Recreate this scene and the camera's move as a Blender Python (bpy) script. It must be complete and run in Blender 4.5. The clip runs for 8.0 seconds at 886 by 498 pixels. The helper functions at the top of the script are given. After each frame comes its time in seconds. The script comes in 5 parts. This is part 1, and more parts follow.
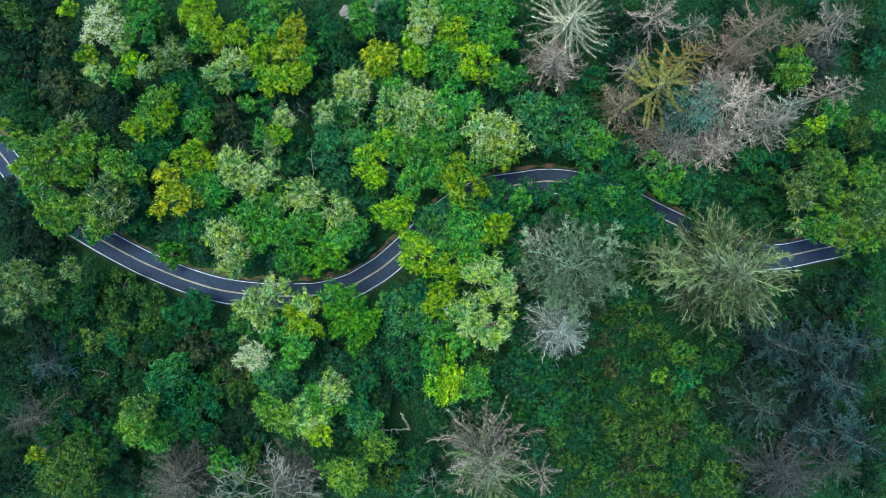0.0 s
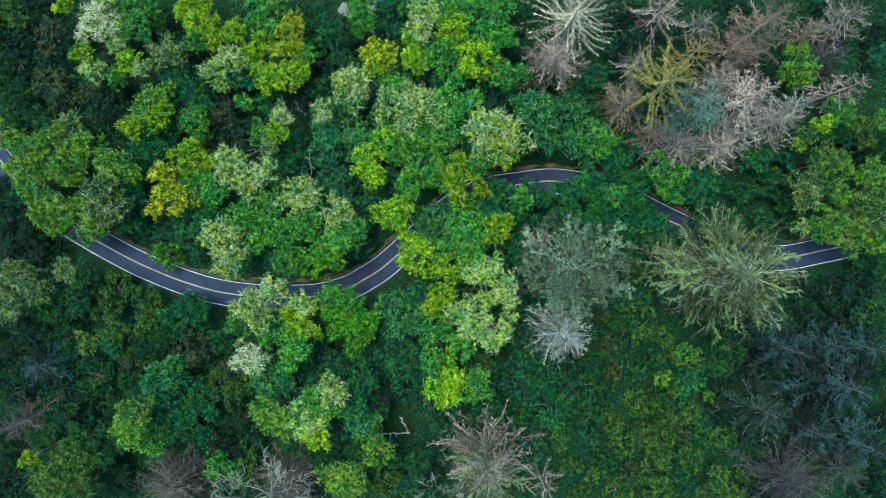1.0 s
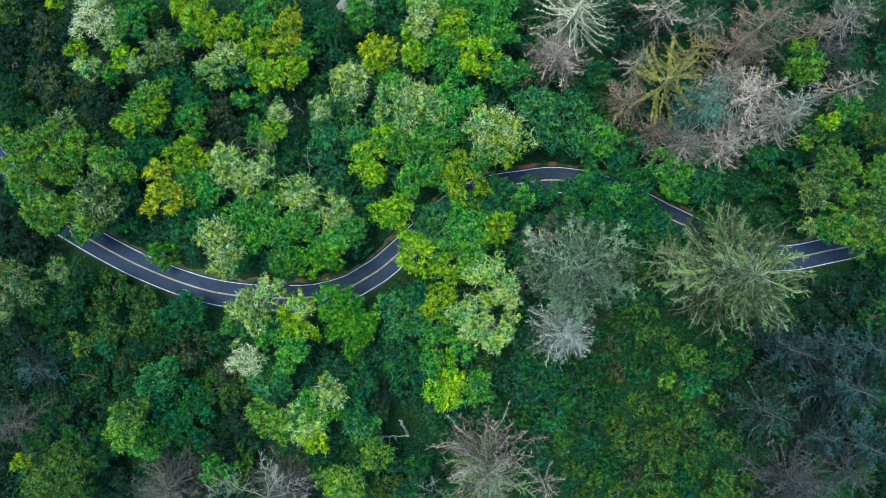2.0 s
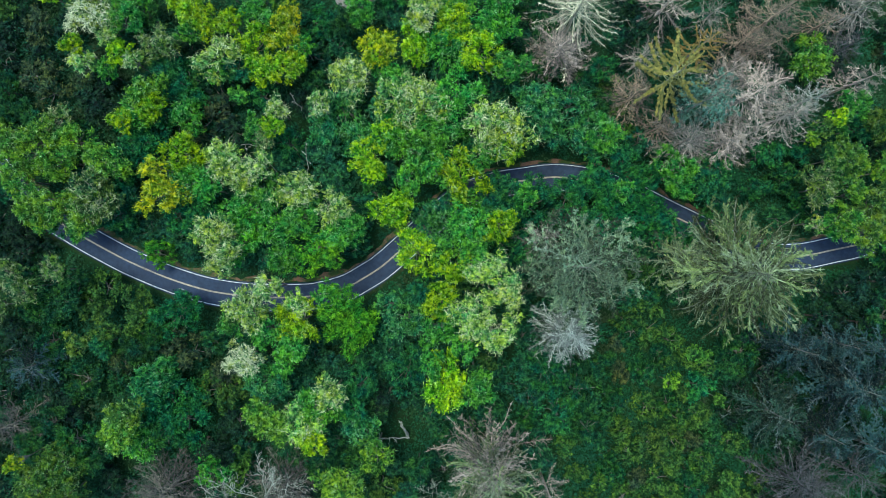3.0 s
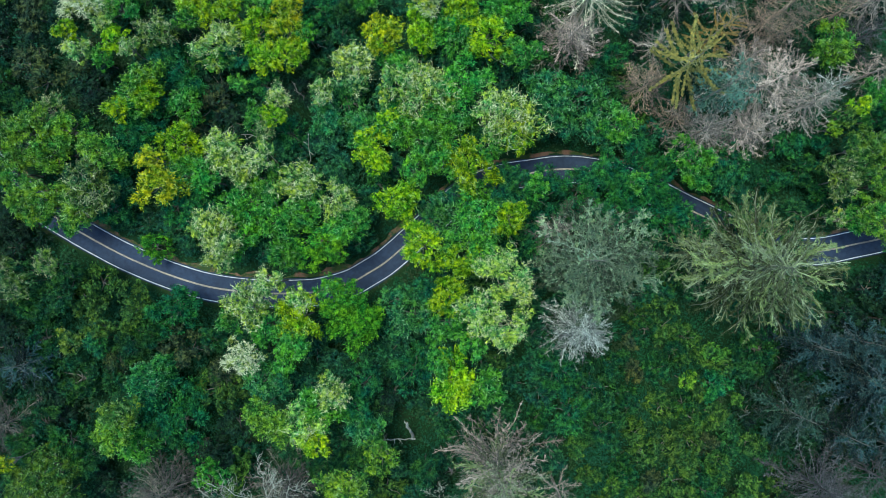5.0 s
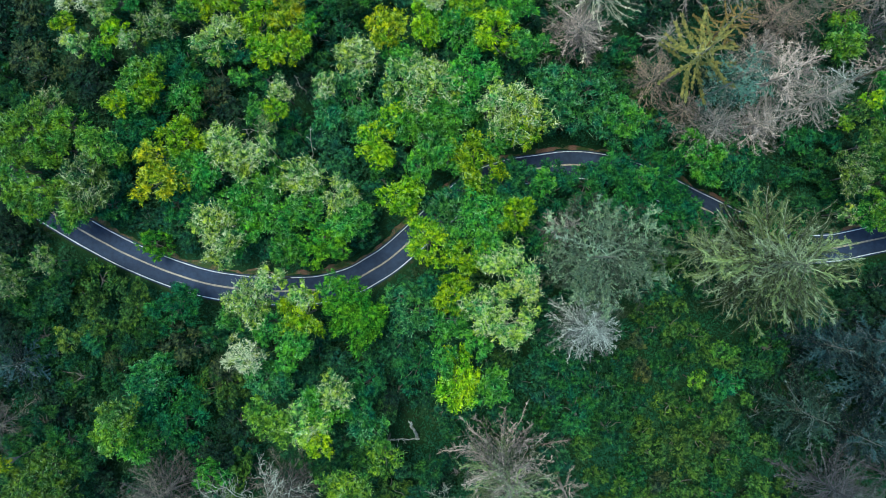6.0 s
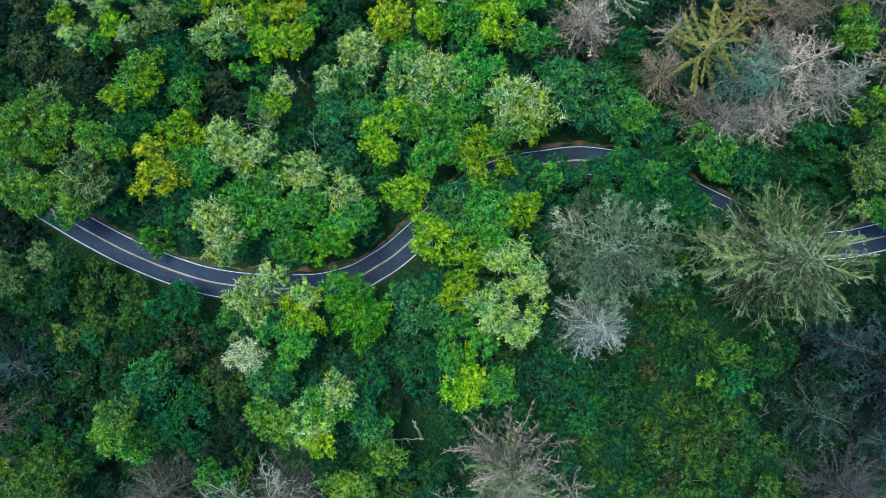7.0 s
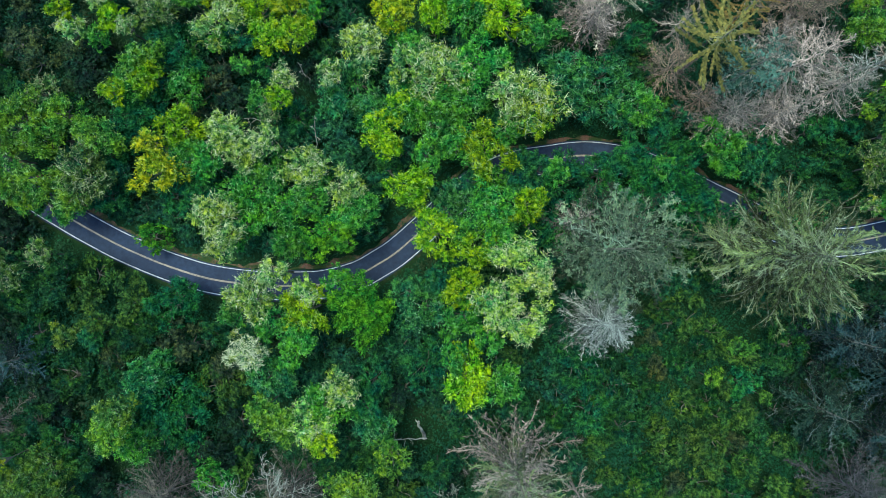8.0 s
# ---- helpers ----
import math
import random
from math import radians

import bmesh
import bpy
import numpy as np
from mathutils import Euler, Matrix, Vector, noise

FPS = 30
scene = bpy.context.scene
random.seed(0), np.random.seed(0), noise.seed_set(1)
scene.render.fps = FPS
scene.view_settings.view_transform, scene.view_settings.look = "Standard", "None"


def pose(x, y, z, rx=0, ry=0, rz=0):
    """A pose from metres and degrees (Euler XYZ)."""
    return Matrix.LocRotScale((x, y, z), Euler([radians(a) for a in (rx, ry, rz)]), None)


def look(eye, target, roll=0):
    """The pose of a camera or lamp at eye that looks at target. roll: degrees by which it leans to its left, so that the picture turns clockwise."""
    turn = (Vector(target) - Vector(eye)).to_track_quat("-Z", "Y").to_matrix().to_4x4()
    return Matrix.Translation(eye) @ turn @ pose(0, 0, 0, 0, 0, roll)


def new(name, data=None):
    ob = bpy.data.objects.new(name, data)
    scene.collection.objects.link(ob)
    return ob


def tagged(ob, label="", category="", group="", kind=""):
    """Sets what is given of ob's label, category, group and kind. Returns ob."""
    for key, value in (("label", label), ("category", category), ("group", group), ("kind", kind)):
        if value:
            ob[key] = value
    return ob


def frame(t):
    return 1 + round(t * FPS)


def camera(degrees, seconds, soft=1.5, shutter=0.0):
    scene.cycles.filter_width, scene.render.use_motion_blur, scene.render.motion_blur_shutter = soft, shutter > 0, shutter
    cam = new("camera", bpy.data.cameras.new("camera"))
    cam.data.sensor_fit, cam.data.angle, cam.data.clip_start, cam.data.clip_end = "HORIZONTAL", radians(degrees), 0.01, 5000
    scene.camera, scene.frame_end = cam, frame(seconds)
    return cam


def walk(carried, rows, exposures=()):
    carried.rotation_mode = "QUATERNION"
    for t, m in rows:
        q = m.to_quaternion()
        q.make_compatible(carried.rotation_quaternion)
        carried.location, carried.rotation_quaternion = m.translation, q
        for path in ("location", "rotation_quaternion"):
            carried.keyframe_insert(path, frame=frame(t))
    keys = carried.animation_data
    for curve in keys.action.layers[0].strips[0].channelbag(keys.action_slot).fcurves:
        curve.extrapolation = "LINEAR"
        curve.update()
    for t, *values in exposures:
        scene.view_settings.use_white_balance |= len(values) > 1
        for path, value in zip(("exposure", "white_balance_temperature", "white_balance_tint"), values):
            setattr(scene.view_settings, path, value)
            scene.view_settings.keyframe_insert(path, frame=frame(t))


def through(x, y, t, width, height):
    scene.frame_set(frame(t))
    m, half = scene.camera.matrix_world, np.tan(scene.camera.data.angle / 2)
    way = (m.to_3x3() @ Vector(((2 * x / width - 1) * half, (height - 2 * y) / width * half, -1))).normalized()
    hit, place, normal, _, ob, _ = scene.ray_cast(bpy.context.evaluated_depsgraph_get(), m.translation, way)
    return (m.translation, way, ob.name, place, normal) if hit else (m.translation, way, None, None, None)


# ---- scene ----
cam = camera(64.0, 8.0, soft=1.0)
# seconds, place in metres, small turns in degrees; the camera looks straight down and sinks
PATH = [
    (0, 0.000, 0.000, 155.973, -0.540, -0.122, -0.000),
    (0.5, 0.082, -0.206, 154.812, -0.431, -0.090, 0.014),
    (1, 0.174, -0.416, 153.639, -0.323, -0.060, 0.024),
    (1.5, 0.263, -0.669, 152.434, -0.223, -0.033, 0.033),
    (3, 0.215, -1.677, 148.628, 0.016, 0.037, 0.056),
    (3.5, 0.014, -2.059, 147.350, 0.070, 0.058, 0.059),
    (4, -0.252, -2.470, 146.062, 0.114, 0.079, 0.060),
    (4.5, -0.588, -2.866, 144.781, 0.155, 0.103, 0.062),
    (6, -1.820, -3.975, 141.250, 0.239, 0.142, 0.087),
    (6.5, -2.239, -4.340, 140.130, 0.265, 0.154, 0.090),
    (7, -2.634, -4.717, 139.025, 0.291, 0.161, 0.091),
    (7.5, -2.999, -5.104, 137.927, 0.317, 0.164, 0.093),
    (8, -3.340, -5.473, 136.840, 0.345, 0.162, 0.095),
]

walk(cam, [(t, pose(x, y, z, rx, ry, rz)) for t, x, y, z, rx, ry, rz in PATH], [(0.0, 1.77, 6200, -6), (8.0, 1.71, 6200, -6)])

# ---- light: a bright hazy sky and a soft low-contrast sun ----
SUN_HEIGHT, SUN_TURN = 74.0, 140.0
world = bpy.data.worlds.new("sky")
scene.world = world
world.use_nodes = True
sky = world.node_tree.nodes.new("ShaderNodeTexSky")
sky.sky_type = "NISHITA"
sky.sun_disc = False
sky.sun_elevation = radians(SUN_HEIGHT)
sky.sun_rotation = radians(90 - SUN_TURN)
sky.dust_density = 0.6
backdrop = world.node_tree.nodes["Background"]
backdrop.inputs["Strength"].default_value = 0.15
world.node_tree.links.new(sky.outputs["Color"], backdrop.inputs["Color"])
sun = new("sun", bpy.data.lights.new("sun", "SUN"))
sun.data.energy = 1.3
sun.data.angle = radians(25)
sun.data.color = (1.0, 0.95, 0.84)
sun_way = Vector((math.cos(radians(SUN_TURN)) * math.cos(radians(SUN_HEIGHT)), math.sin(radians(SUN_TURN)) * math.cos(radians(SUN_HEIGHT)), math.sin(radians(SUN_HEIGHT))))
sun.matrix_world = look(sun_way * 200, (0, 0, 0))


# ---- materials ----
class Shader:
    """Short hand for building a node material."""

    def __init__(self, name):
        self.mat = bpy.data.materials.new(name)
        self.mat.use_nodes = True
        self.tree = self.mat.node_tree
        self.bsdf = self.tree.nodes["Principled BSDF"]
        self.out = self.tree.nodes["Material Output"]

    def node(self, kind, inputs=(), **settings):
        n = self.tree.nodes.new("ShaderNode" + kind)
        for k, v in settings.items():
            setattr(n, k, v)
        for k, v in dict(inputs).items():
            if isinstance(v, bpy.types.NodeSocket):
                self.tree.links.new(v, n.inputs[k])
            else:
                n.inputs[k].default_value = v
        return n

    def noise(self, where, scale, detail=4.0, rough=0.6):
        return self.node("TexNoise", {"Vector": where, "Scale": scale, "Detail": detail, "Roughness": rough}).outputs["Fac"]

    def ramp(self, fac, stops):
        r = self.node("ValToRGB", {"Fac": fac})
        while len(r.color_ramp.elements) < len(stops):
            r.color_ramp.elements.new(0.5)
        for e, (place, colour) in zip(r.color_ramp.elements, stops):
            e.position = place
            e.color = (*colour, 1) if len(colour) == 3 else colour
        return r.outputs["Color"]

    def mix(self, fac, a, b, blend="MIX"):
        n = self.node("Mix", data_type="RGBA", blend_type=blend)
        for key, v in ((0, fac), (6, a), (7, b)):
            if isinstance(v, bpy.types.NodeSocket):
                self.tree.links.new(v, n.inputs[key])
            else:
                n.inputs[key].default_value = (*v, 1) if isinstance(v, tuple) else v
        return n.outputs[2]

    def math(self, op, a, b=0.0):
        n = self.node("Math", operation=op)
        for key, v in ((0, a), (1, b)):
            if isinstance(v, bpy.types.NodeSocket):
                self.tree.links.new(v, n.inputs[key])
            else:
                n.inputs[key].default_value = v
        return n.outputs[0]

    def place(self, kind="Object"):
        return self.node("TexCoord").outputs[kind]

    def world_place(self):
        return self.node("NewGeometry").outputs["Position"]

    def base(self, colour, rough=0.8, bump=None, depth=0.02):
        self.tree.links.new(colour, self.bsdf.inputs["Base Color"])
        if isinstance(rough, bpy.types.NodeSocket):
            self.tree.links.new(rough, self.bsdf.inputs["Roughness"])
        else:
            self.bsdf.inputs["Roughness"].default_value = rough
        if bump is not None:
            b = self.node("Bump", {"Height": bump, "Distance": depth})
            self.tree.links.new(b.outputs["Normal"], self.bsdf.inputs["Normal"])
        return self.mat

    def skyward(self, normal, up):
        """Leaves that turn their faces to the light: the normal leans towards the zenith."""
        lean = self.node("Mix", {0: up, 4: normal, 5: (0, 0, 1)}, data_type="VECTOR")
        even = self.node("VectorMath", {0: lean.outputs[1]}, operation="NORMALIZE").outputs[0]
        self.tree.links.new(even, self.bsdf.inputs["Normal"])

    def leafy(self, colour, through=0.3):
        """Thin leaves: a share of the light passes through them."""
        t = self.node("BsdfTranslucent", {"Color": colour})
        m = self.node("MixShader", {0: through})
        self.tree.links.new(self.bsdf.outputs[0], m.inputs[1])
        self.tree.links.new(t.outputs[0], m.inputs[2])
        self.tree.links.new(m.outputs[0], self.out.inputs["Surface"])


def leaf_material(name, through=0.3, patch=0.75, rough=0.55, up=0.22, own=(0.74, 1.26), painted_shade=1.0):
    """Leaves in the tree's own colour, mottled leaf by leaf and bough by bough, with shaded gaps and lit tufts painted
    in by noise; up: how far they turn to the sky.
    """
    s = Shader(name)
    info = s.node("ObjectInfo")
    geo = s.node("NewGeometry")
    leaf = geo.outputs["Random Per Island"]
    where = s.world_place()
    colour = info.outputs["Color"]
    pale = s.mix(1.0, colour, (1.85, 1.4, 0.6), "MULTIPLY")
    cool = s.mix(1.0, colour, (0.42, 0.85, 1.5), "MULTIPLY")
    broad = s.noise(where, 0.34, 3.0)
    colour = s.mix(s.math("MULTIPLY", s.ramp(broad, [(0.48, (0, 0, 0)), (0.68, (1, 1, 1))]), patch), colour, pale)
    colour = s.mix(s.math("MULTIPLY", s.ramp(broad, [(0.32, (1, 1, 1)), (0.5, (0, 0, 0))]), patch), colour, cool)
    even = colour
    # noise paints shaded gaps and lit tuft tips into the leaf colour
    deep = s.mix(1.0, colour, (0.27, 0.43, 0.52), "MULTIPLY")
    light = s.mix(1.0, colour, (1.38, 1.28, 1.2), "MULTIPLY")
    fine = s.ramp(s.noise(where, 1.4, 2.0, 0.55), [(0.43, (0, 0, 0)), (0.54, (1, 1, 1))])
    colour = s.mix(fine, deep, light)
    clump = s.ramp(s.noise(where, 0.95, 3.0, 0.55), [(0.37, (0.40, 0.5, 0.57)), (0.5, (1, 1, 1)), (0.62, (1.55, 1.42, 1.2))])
    colour = s.mix(painted_shade, even, s.mix(1.0, colour, clump, "MULTIPLY"))
    grain = s.ramp(s.noise(where, 5.0, 3.0, 0.7), [(0.35, (0.85, 0.86, 0.87)), (0.65, (1.13, 1.12, 1.1))])
    colour = s.mix(1.0, colour, grain, "MULTIPLY")
    each = s.ramp(leaf, [(0.0, (own[0],) * 3), (0.5, (1, 1, 1)), (1.0, (own[1],) * 3)])
    colour = s.mix(1.0, colour, each, "MULTIPLY")
    s.base(colour, rough)
    s.bsdf.inputs["Specular IOR Level"].default_value = 0.08
    s.leafy(colour, through)
    s.skyward(geo.outputs["Normal"], up)
    return s.mat


def wood_material(name, tones, own=0.0, scale=6.0):
    """Bark or weathered wood; own: how far it takes the object's colour."""
    s = Shader(name)
    where = s.place()
    grain = s.noise(where, scale, 6.0, 0.7)
    colour = s.ramp(grain, tones)
    if own:
        colour = s.mix(own, colour, s.node("ObjectInfo").outputs["Color"])
        colour = s.mix(1.0, colour, s.ramp(grain, [(0.4, (0.34, 0.34, 0.34)), (0.6, (1.6, 1.6, 1.6))]), "MULTIPLY")
    return s.base(colour, 0.9, grain, 0.01)


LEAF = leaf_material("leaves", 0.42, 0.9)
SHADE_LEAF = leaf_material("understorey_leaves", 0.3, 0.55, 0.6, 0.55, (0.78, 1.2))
NEEDLE = leaf_material("needles", 0.15, 0.15, 0.6, painted_shade=0.45)
BARK = wood_material("bark", [(0.3, (0.05, 0.045, 0.035)), (0.7, (0.19, 0.17, 0.14))])
TWIG = wood_material("lichened_twigs", [(0.3, (0.24, 0.30, 0.12)), (0.7, (0.42, 0.47, 0.25))], 0.8)
DEADWOOD = wood_material("weathered_wood", [(0.3, (0.2, 0.2, 0.19)), (0.7, (0.5, 0.5, 0.48))], 0.95, 11.0)
LIVEWOOD = wood_material("mossy_wood", [(0.3, (0.07, 0.08, 0.05)), (0.7, (0.22, 0.24, 0.15))], 0.6)


def ground_material():
    s = Shader("forest_floor")
    where = s.world_place()
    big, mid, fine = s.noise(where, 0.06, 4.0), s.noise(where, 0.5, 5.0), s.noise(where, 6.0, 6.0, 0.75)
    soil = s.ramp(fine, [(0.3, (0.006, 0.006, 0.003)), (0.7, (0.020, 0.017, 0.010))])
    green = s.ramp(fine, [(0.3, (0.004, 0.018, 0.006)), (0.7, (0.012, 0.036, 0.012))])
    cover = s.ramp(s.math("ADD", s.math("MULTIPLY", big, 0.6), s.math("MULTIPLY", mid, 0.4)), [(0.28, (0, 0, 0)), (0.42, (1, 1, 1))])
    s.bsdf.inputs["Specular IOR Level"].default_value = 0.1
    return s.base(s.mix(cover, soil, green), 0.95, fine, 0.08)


def asphalt_material():
    s = Shader("asphalt")
    where = s.world_place()
    grain, stain, wide = s.noise(where, 30.0, 4.0, 0.8), s.noise(where, 1.2, 5.0), s.noise(where, 0.18, 3.0)
    colour = s.ramp(stain, [(0.3, (0.008, 0.017, 0.038)), (0.7, (0.017, 0.031, 0.062))])
    colour = s.mix(1.0, colour, s.ramp(wide, [(0.35, (0.8, 0.8, 0.82)), (0.65, (1.2, 1.2, 1.18))]), "MULTIPLY")
    colour = s.mix(1.0, colour, s.ramp(grain, [(0.3, (0.8, 0.8, 0.8)), (0.7, (1.2, 1.2, 1.2))]), "MULTIPLY")
    s.bsdf.inputs["Specular IOR Level"].default_value = 0.25
    return s.base(colour, 0.75, grain, 0.004)


def paint_material(name, colour, worn):
    s = Shader(name)
    where = s.world_place()
    wear = s.ramp(s.math("ADD", s.math("MULTIPLY", s.noise(where, 1.1, 5.0, 0.7), 0.6), s.math("MULTIPLY", s.noise(where, 9.0, 4.0, 0.8), 0.4)), [(0.42, (0, 0, 0)), (0.62, (1, 1, 1))])
    return s.base(s.mix(s.math("MULTIPLY", wear, worn), colour, (0.09, 0.09, 0.095)), 0.7)


def verge_material():
    s = Shader("verge_soil")
    where = s.world_place()
    mid, fine = s.noise(where, 0.35, 5.0), s.noise(where, 5.0, 6.0, 0.75)
    soil = s.ramp(fine, [(0.3, (0.07, 0.038, 0.026)), (0.7, (0.205, 0.118, 0.076))])
    grass = s.ramp(fine, [(0.3, (0.012, 0.03, 0.008)), (0.7, (0.05, 0.075, 0.022))])
    s.bsdf.inputs["Specular IOR Level"].default_value = 0.1
    return s.base(s.mix(s.ramp(mid, [(0.43, (0, 0, 0)), (0.57, (1, 1, 1))]), soil, grass), 0.95, fine, 0.05)


def bank_material():
    s = Shader("bank_grass")
    where = s.world_place()
    mid, fine = s.noise(where, 0.4, 5.0), s.noise(where, 5.0, 6.0, 0.75)
    grass = s.ramp(fine, [(0.3, (0.004, 0.015, 0.005)), (0.7, (0.018, 0.040, 0.012))])
    soil = s.ramp(fine, [(0.3, (0.02, 0.018, 0.010)), (0.7, (0.07, 0.052, 0.035))])
    s.bsdf.inputs["Specular IOR Level"].default_value = 0.1
    return s.base(s.mix(s.ramp(mid, [(0.55, (0, 0, 0)), (0.7, (1, 1, 1))]), grass, soil), 0.95, fine, 0.05)


def shrub_material():
    s = Shader("undergrowth_leaves")
    where = s.world_place()
    leaf = s.node("NewGeometry").outputs["Random Per Island"]
    clump = s.node("TexVoronoi", {"Vector": where, "Scale": 0.32}).outputs["Color"]
    tone = s.node("SeparateColor", {"Color": clump}).outputs[0]
    colour = s.ramp(tone, [(0.0, (0.014, 0.070, 0.034)), (0.35, (0.018, 0.088, 0.034)), (0.6, (0.015, 0.078, 0.038)), (0.85, (0.030, 0.080, 0.027)), (1.0, (0.036, 0.060, 0.026))])
    colour = s.mix(1.0, colour, s.ramp(leaf, [(0.0, (0.75, 0.75, 0.75)), (0.85, (1.05, 1.05, 1.05)), (1.0, (1.25, 1.2, 1.15))]), "MULTIPLY")
    colour = s.mix(1.0, colour, s.ramp(s.noise(where, 2.2, 5.0, 0.7), [(0.35, (0.6, 0.62, 0.64)), (0.65, (1.3, 1.28, 1.25))]), "MULTIPLY")
    s.base(colour, 0.6)
    s.bsdf.inputs["Specular IOR Level"].default_value = 0.08
    s.leafy(colour, 0.25)
    s.skyward(s.node("NewGeometry").outputs["Normal"], 0.55)
    return s.mat


def rock_material():
    s = Shader("pale_rock")
    where = s.place()
    n = s.noise(where, 1.6, 8.0, 0.7)
    return s.base(s.ramp(n, [(0.3, (0.09, 0.075, 0.068)), (0.55, (0.20, 0.175, 0.165)), (0.75, (0.29, 0.262, 0.25))]), 0.9, n, 0.1)


GROUND, ASPHALT, VERGE, BANK = ground_material(), asphalt_material(), verge_material(), bank_material()
SHRUB, ROCK = shrub_material(), rock_material()
WHITE = paint_material("white_road_paint", (0.62, 0.63, 0.63), 0.6)
TAR = paint_material("pale_mended_asphalt", (0.13, 0.14, 0.17), 0.8)
AMBER_PAINT = paint_material("yellow_road_paint", (0.33, 0.275, 0.19), 0.65)


# ---- mesh helpers ----
rng = np.random.default_rng(7)


def mesh_of(name, verts, faces, *materials):
    me = bpy.data.meshes.new(name)
    me.from_pydata([tuple(v) for v in verts], [], [tuple(f) for f in faces])
    for m in materials:
        me.materials.append(m)
    me.update()
    return me


def leaf_mesh(name, sprays, *materials):
    """A mesh of loose three-cornered sprays from an array n x 3 x 3."""
    n = len(sprays)
    me = bpy.data.meshes.new(name)
    me.vertices.add(3 * n)
    me.vertices.foreach_set("co", np.asarray(sprays, dtype=np.float32).ravel())
    me.loops.add(3 * n)
    me.loops.foreach_set("vertex_index", np.arange(3 * n, dtype=np.int32))
    me.polygons.add(n)
    me.polygons.foreach_set("loop_start", np.arange(0, 3 * n, 3, dtype=np.int32))
    me.update(calc_edges=True)
    for m in materials:
        me.materials.append(m)
    return me


def unit(v):
    return v / np.maximum(np.linalg.norm(v, axis=-1, keepdims=True), 1e-9)


def leaves(centres, along, size, slim=0.45, lift=0.7):
    """Pointed leaf sprays at centres: along is their long axis, lift how much they face the sky."""
    n = len(centres)
    along = unit(along)
    face = unit(rng.normal(size=(n, 3)) * 0.8 + np.array([0, 0, lift]))
    side = unit(np.cross(face, along))
    length = size * rng.uniform(0.6, 1.35, (n, 1))
    a, b = along * length * 0.5, side * length * slim * 0.5
    return np.stack([centres - a - b, centres - a * 0.4 + b, centres + a], axis=1)


def tubes(paths, radii, sides=3):
    """Tapered tubes along paths (each n x 3) with the radii at their two ends; vertices and faces."""
    verts, faces = [], []
    for p, (r0, r1) in zip(paths, radii):
        p = np.asarray(p, float)
        n, start = len(p), len(verts)
        tangent = unit(np.gradient(p, axis=0))
        u = unit(np.cross(tangent, np.array([0.31, 0.87, 0.38])))
        v = np.cross(tangent, u)
        for i in range(n):
            r = r0 + (r1 - r0) * i / (n - 1)
            for k in range(sides):
                w = 2 * math.pi * k / sides
                verts.append(p[i] + (u[i] * math.cos(w) + v[i] * math.sin(w)) * r)
        for i in range(n - 1):
            for k in range(sides):
                a, b = start + i * sides + k, start + i * sides + (k + 1) % sides
                faces.append((a, b, b + sides, a + sides))
        faces.append(tuple(start + (n - 1) * sides + k for k in range(sides)))
    return verts, faces


def crooked(a, b, steps, bend):
    """A crooked way from a to b."""
    a, b = np.asarray(a, float), np.asarray(b, float)
    t = np.linspace(0, 1, steps)[:, None]
    p = a + (b - a) * t
    p[1:-1] += rng.normal(size=(steps - 2, 3)) * bend * np.linalg.norm(b - a)
    return p


def part(name, mesh, parent, label="", colour=None, m=None):
    ob = new(name, mesh)
    ob.parent = parent
    if m is not None:
        ob.matrix_basis = m
    if label:
        tagged(ob, label, kind="stuff" if name == "twig_cover" else "")
    if colour:
        ob.color = (*colour, 1)
    return ob


# ---- ground and road ----
ROAD = [(-116.5, 39.5), (-106.7, 30.3), (-101.2, 24.4), (-96.9, 19.7), (-95.2, 17.5), (-92.1, 13.7), (-87.6, 9.5), (-82.2, 5.1), 
        (-77.1, 1.9), (-72.8, -0.6), (-69.1, -2.6), (-66.0, -4.2), (-61.0, -6.4), (-56.1, -8.3), (-49.9, -10.2), (-44.3, -11.2), 
        (-37.5, -11.8), (-29.4, -11.7), (-25.7, -11.3), (-19.8, -9.6), (-16.3, -7.6), (-13.2, -5.7), (-9.2, -2.3), (-4.5, 2.0), 
        (0.5, 6.5), (5.4, 9.8), (11.0, 11.8), (16.9, 12.7), (21.0, 13.3), (25.3, 13.4), (32.1, 12.3), (39.6, 9.7), 
        (47.8, 5.6), (51.4, 3.9), (57.1, 1.1), (63.3, -1.5), (68.9, -3.1), (73.9, -3.2), (77.0, -2.8), (82.0, -1.7), 
        (88.4, -0.2), (96.9, 3.5), (106.8, 9.9), (119.2, 16.1)]


def smooth_line(points, step=1.0):
    """An even polyline through the points (Catmull-Rom)."""
    p = [np.array(q, float) for q in points]
    p = [2 * p[0] - p[1]] + p + [2 * p[-1] - p[-2]]
    out = []
    for a, b, c, d in zip(p, p[1:], p[2:], p[3:]):
        for t in np.linspace(0, 1, max(2, int(np.linalg.norm(c - b) / 0.5)), endpoint=False):
            out.append(0.5 * (2 * b + (c - a) * t + (2 * a - 5 * b + 4 * c - d) * t * t + (3 * b - a - 3 * c + d) * t ** 3))
    out.append(p[-2])
    out = np.array(out)
    for _ in range(6):
        out[1:-1] = 0.25 * out[:-2] + 0.5 * out[1:-1] + 0.25 * out[2:]
    run = np.concatenate([[0], np.cumsum(np.linalg.norm(np.diff(out, axis=0), axis=1))])
    s = np.arange(0, run[-1], step)
    return np.stack([np.interp(s, run, out[:, 0]), np.interp(s, run, out[:, 1])], axis=1)


LINE = smooth_line(ROAD)
SIDE = unit(np.gradient(LINE, axis=0))
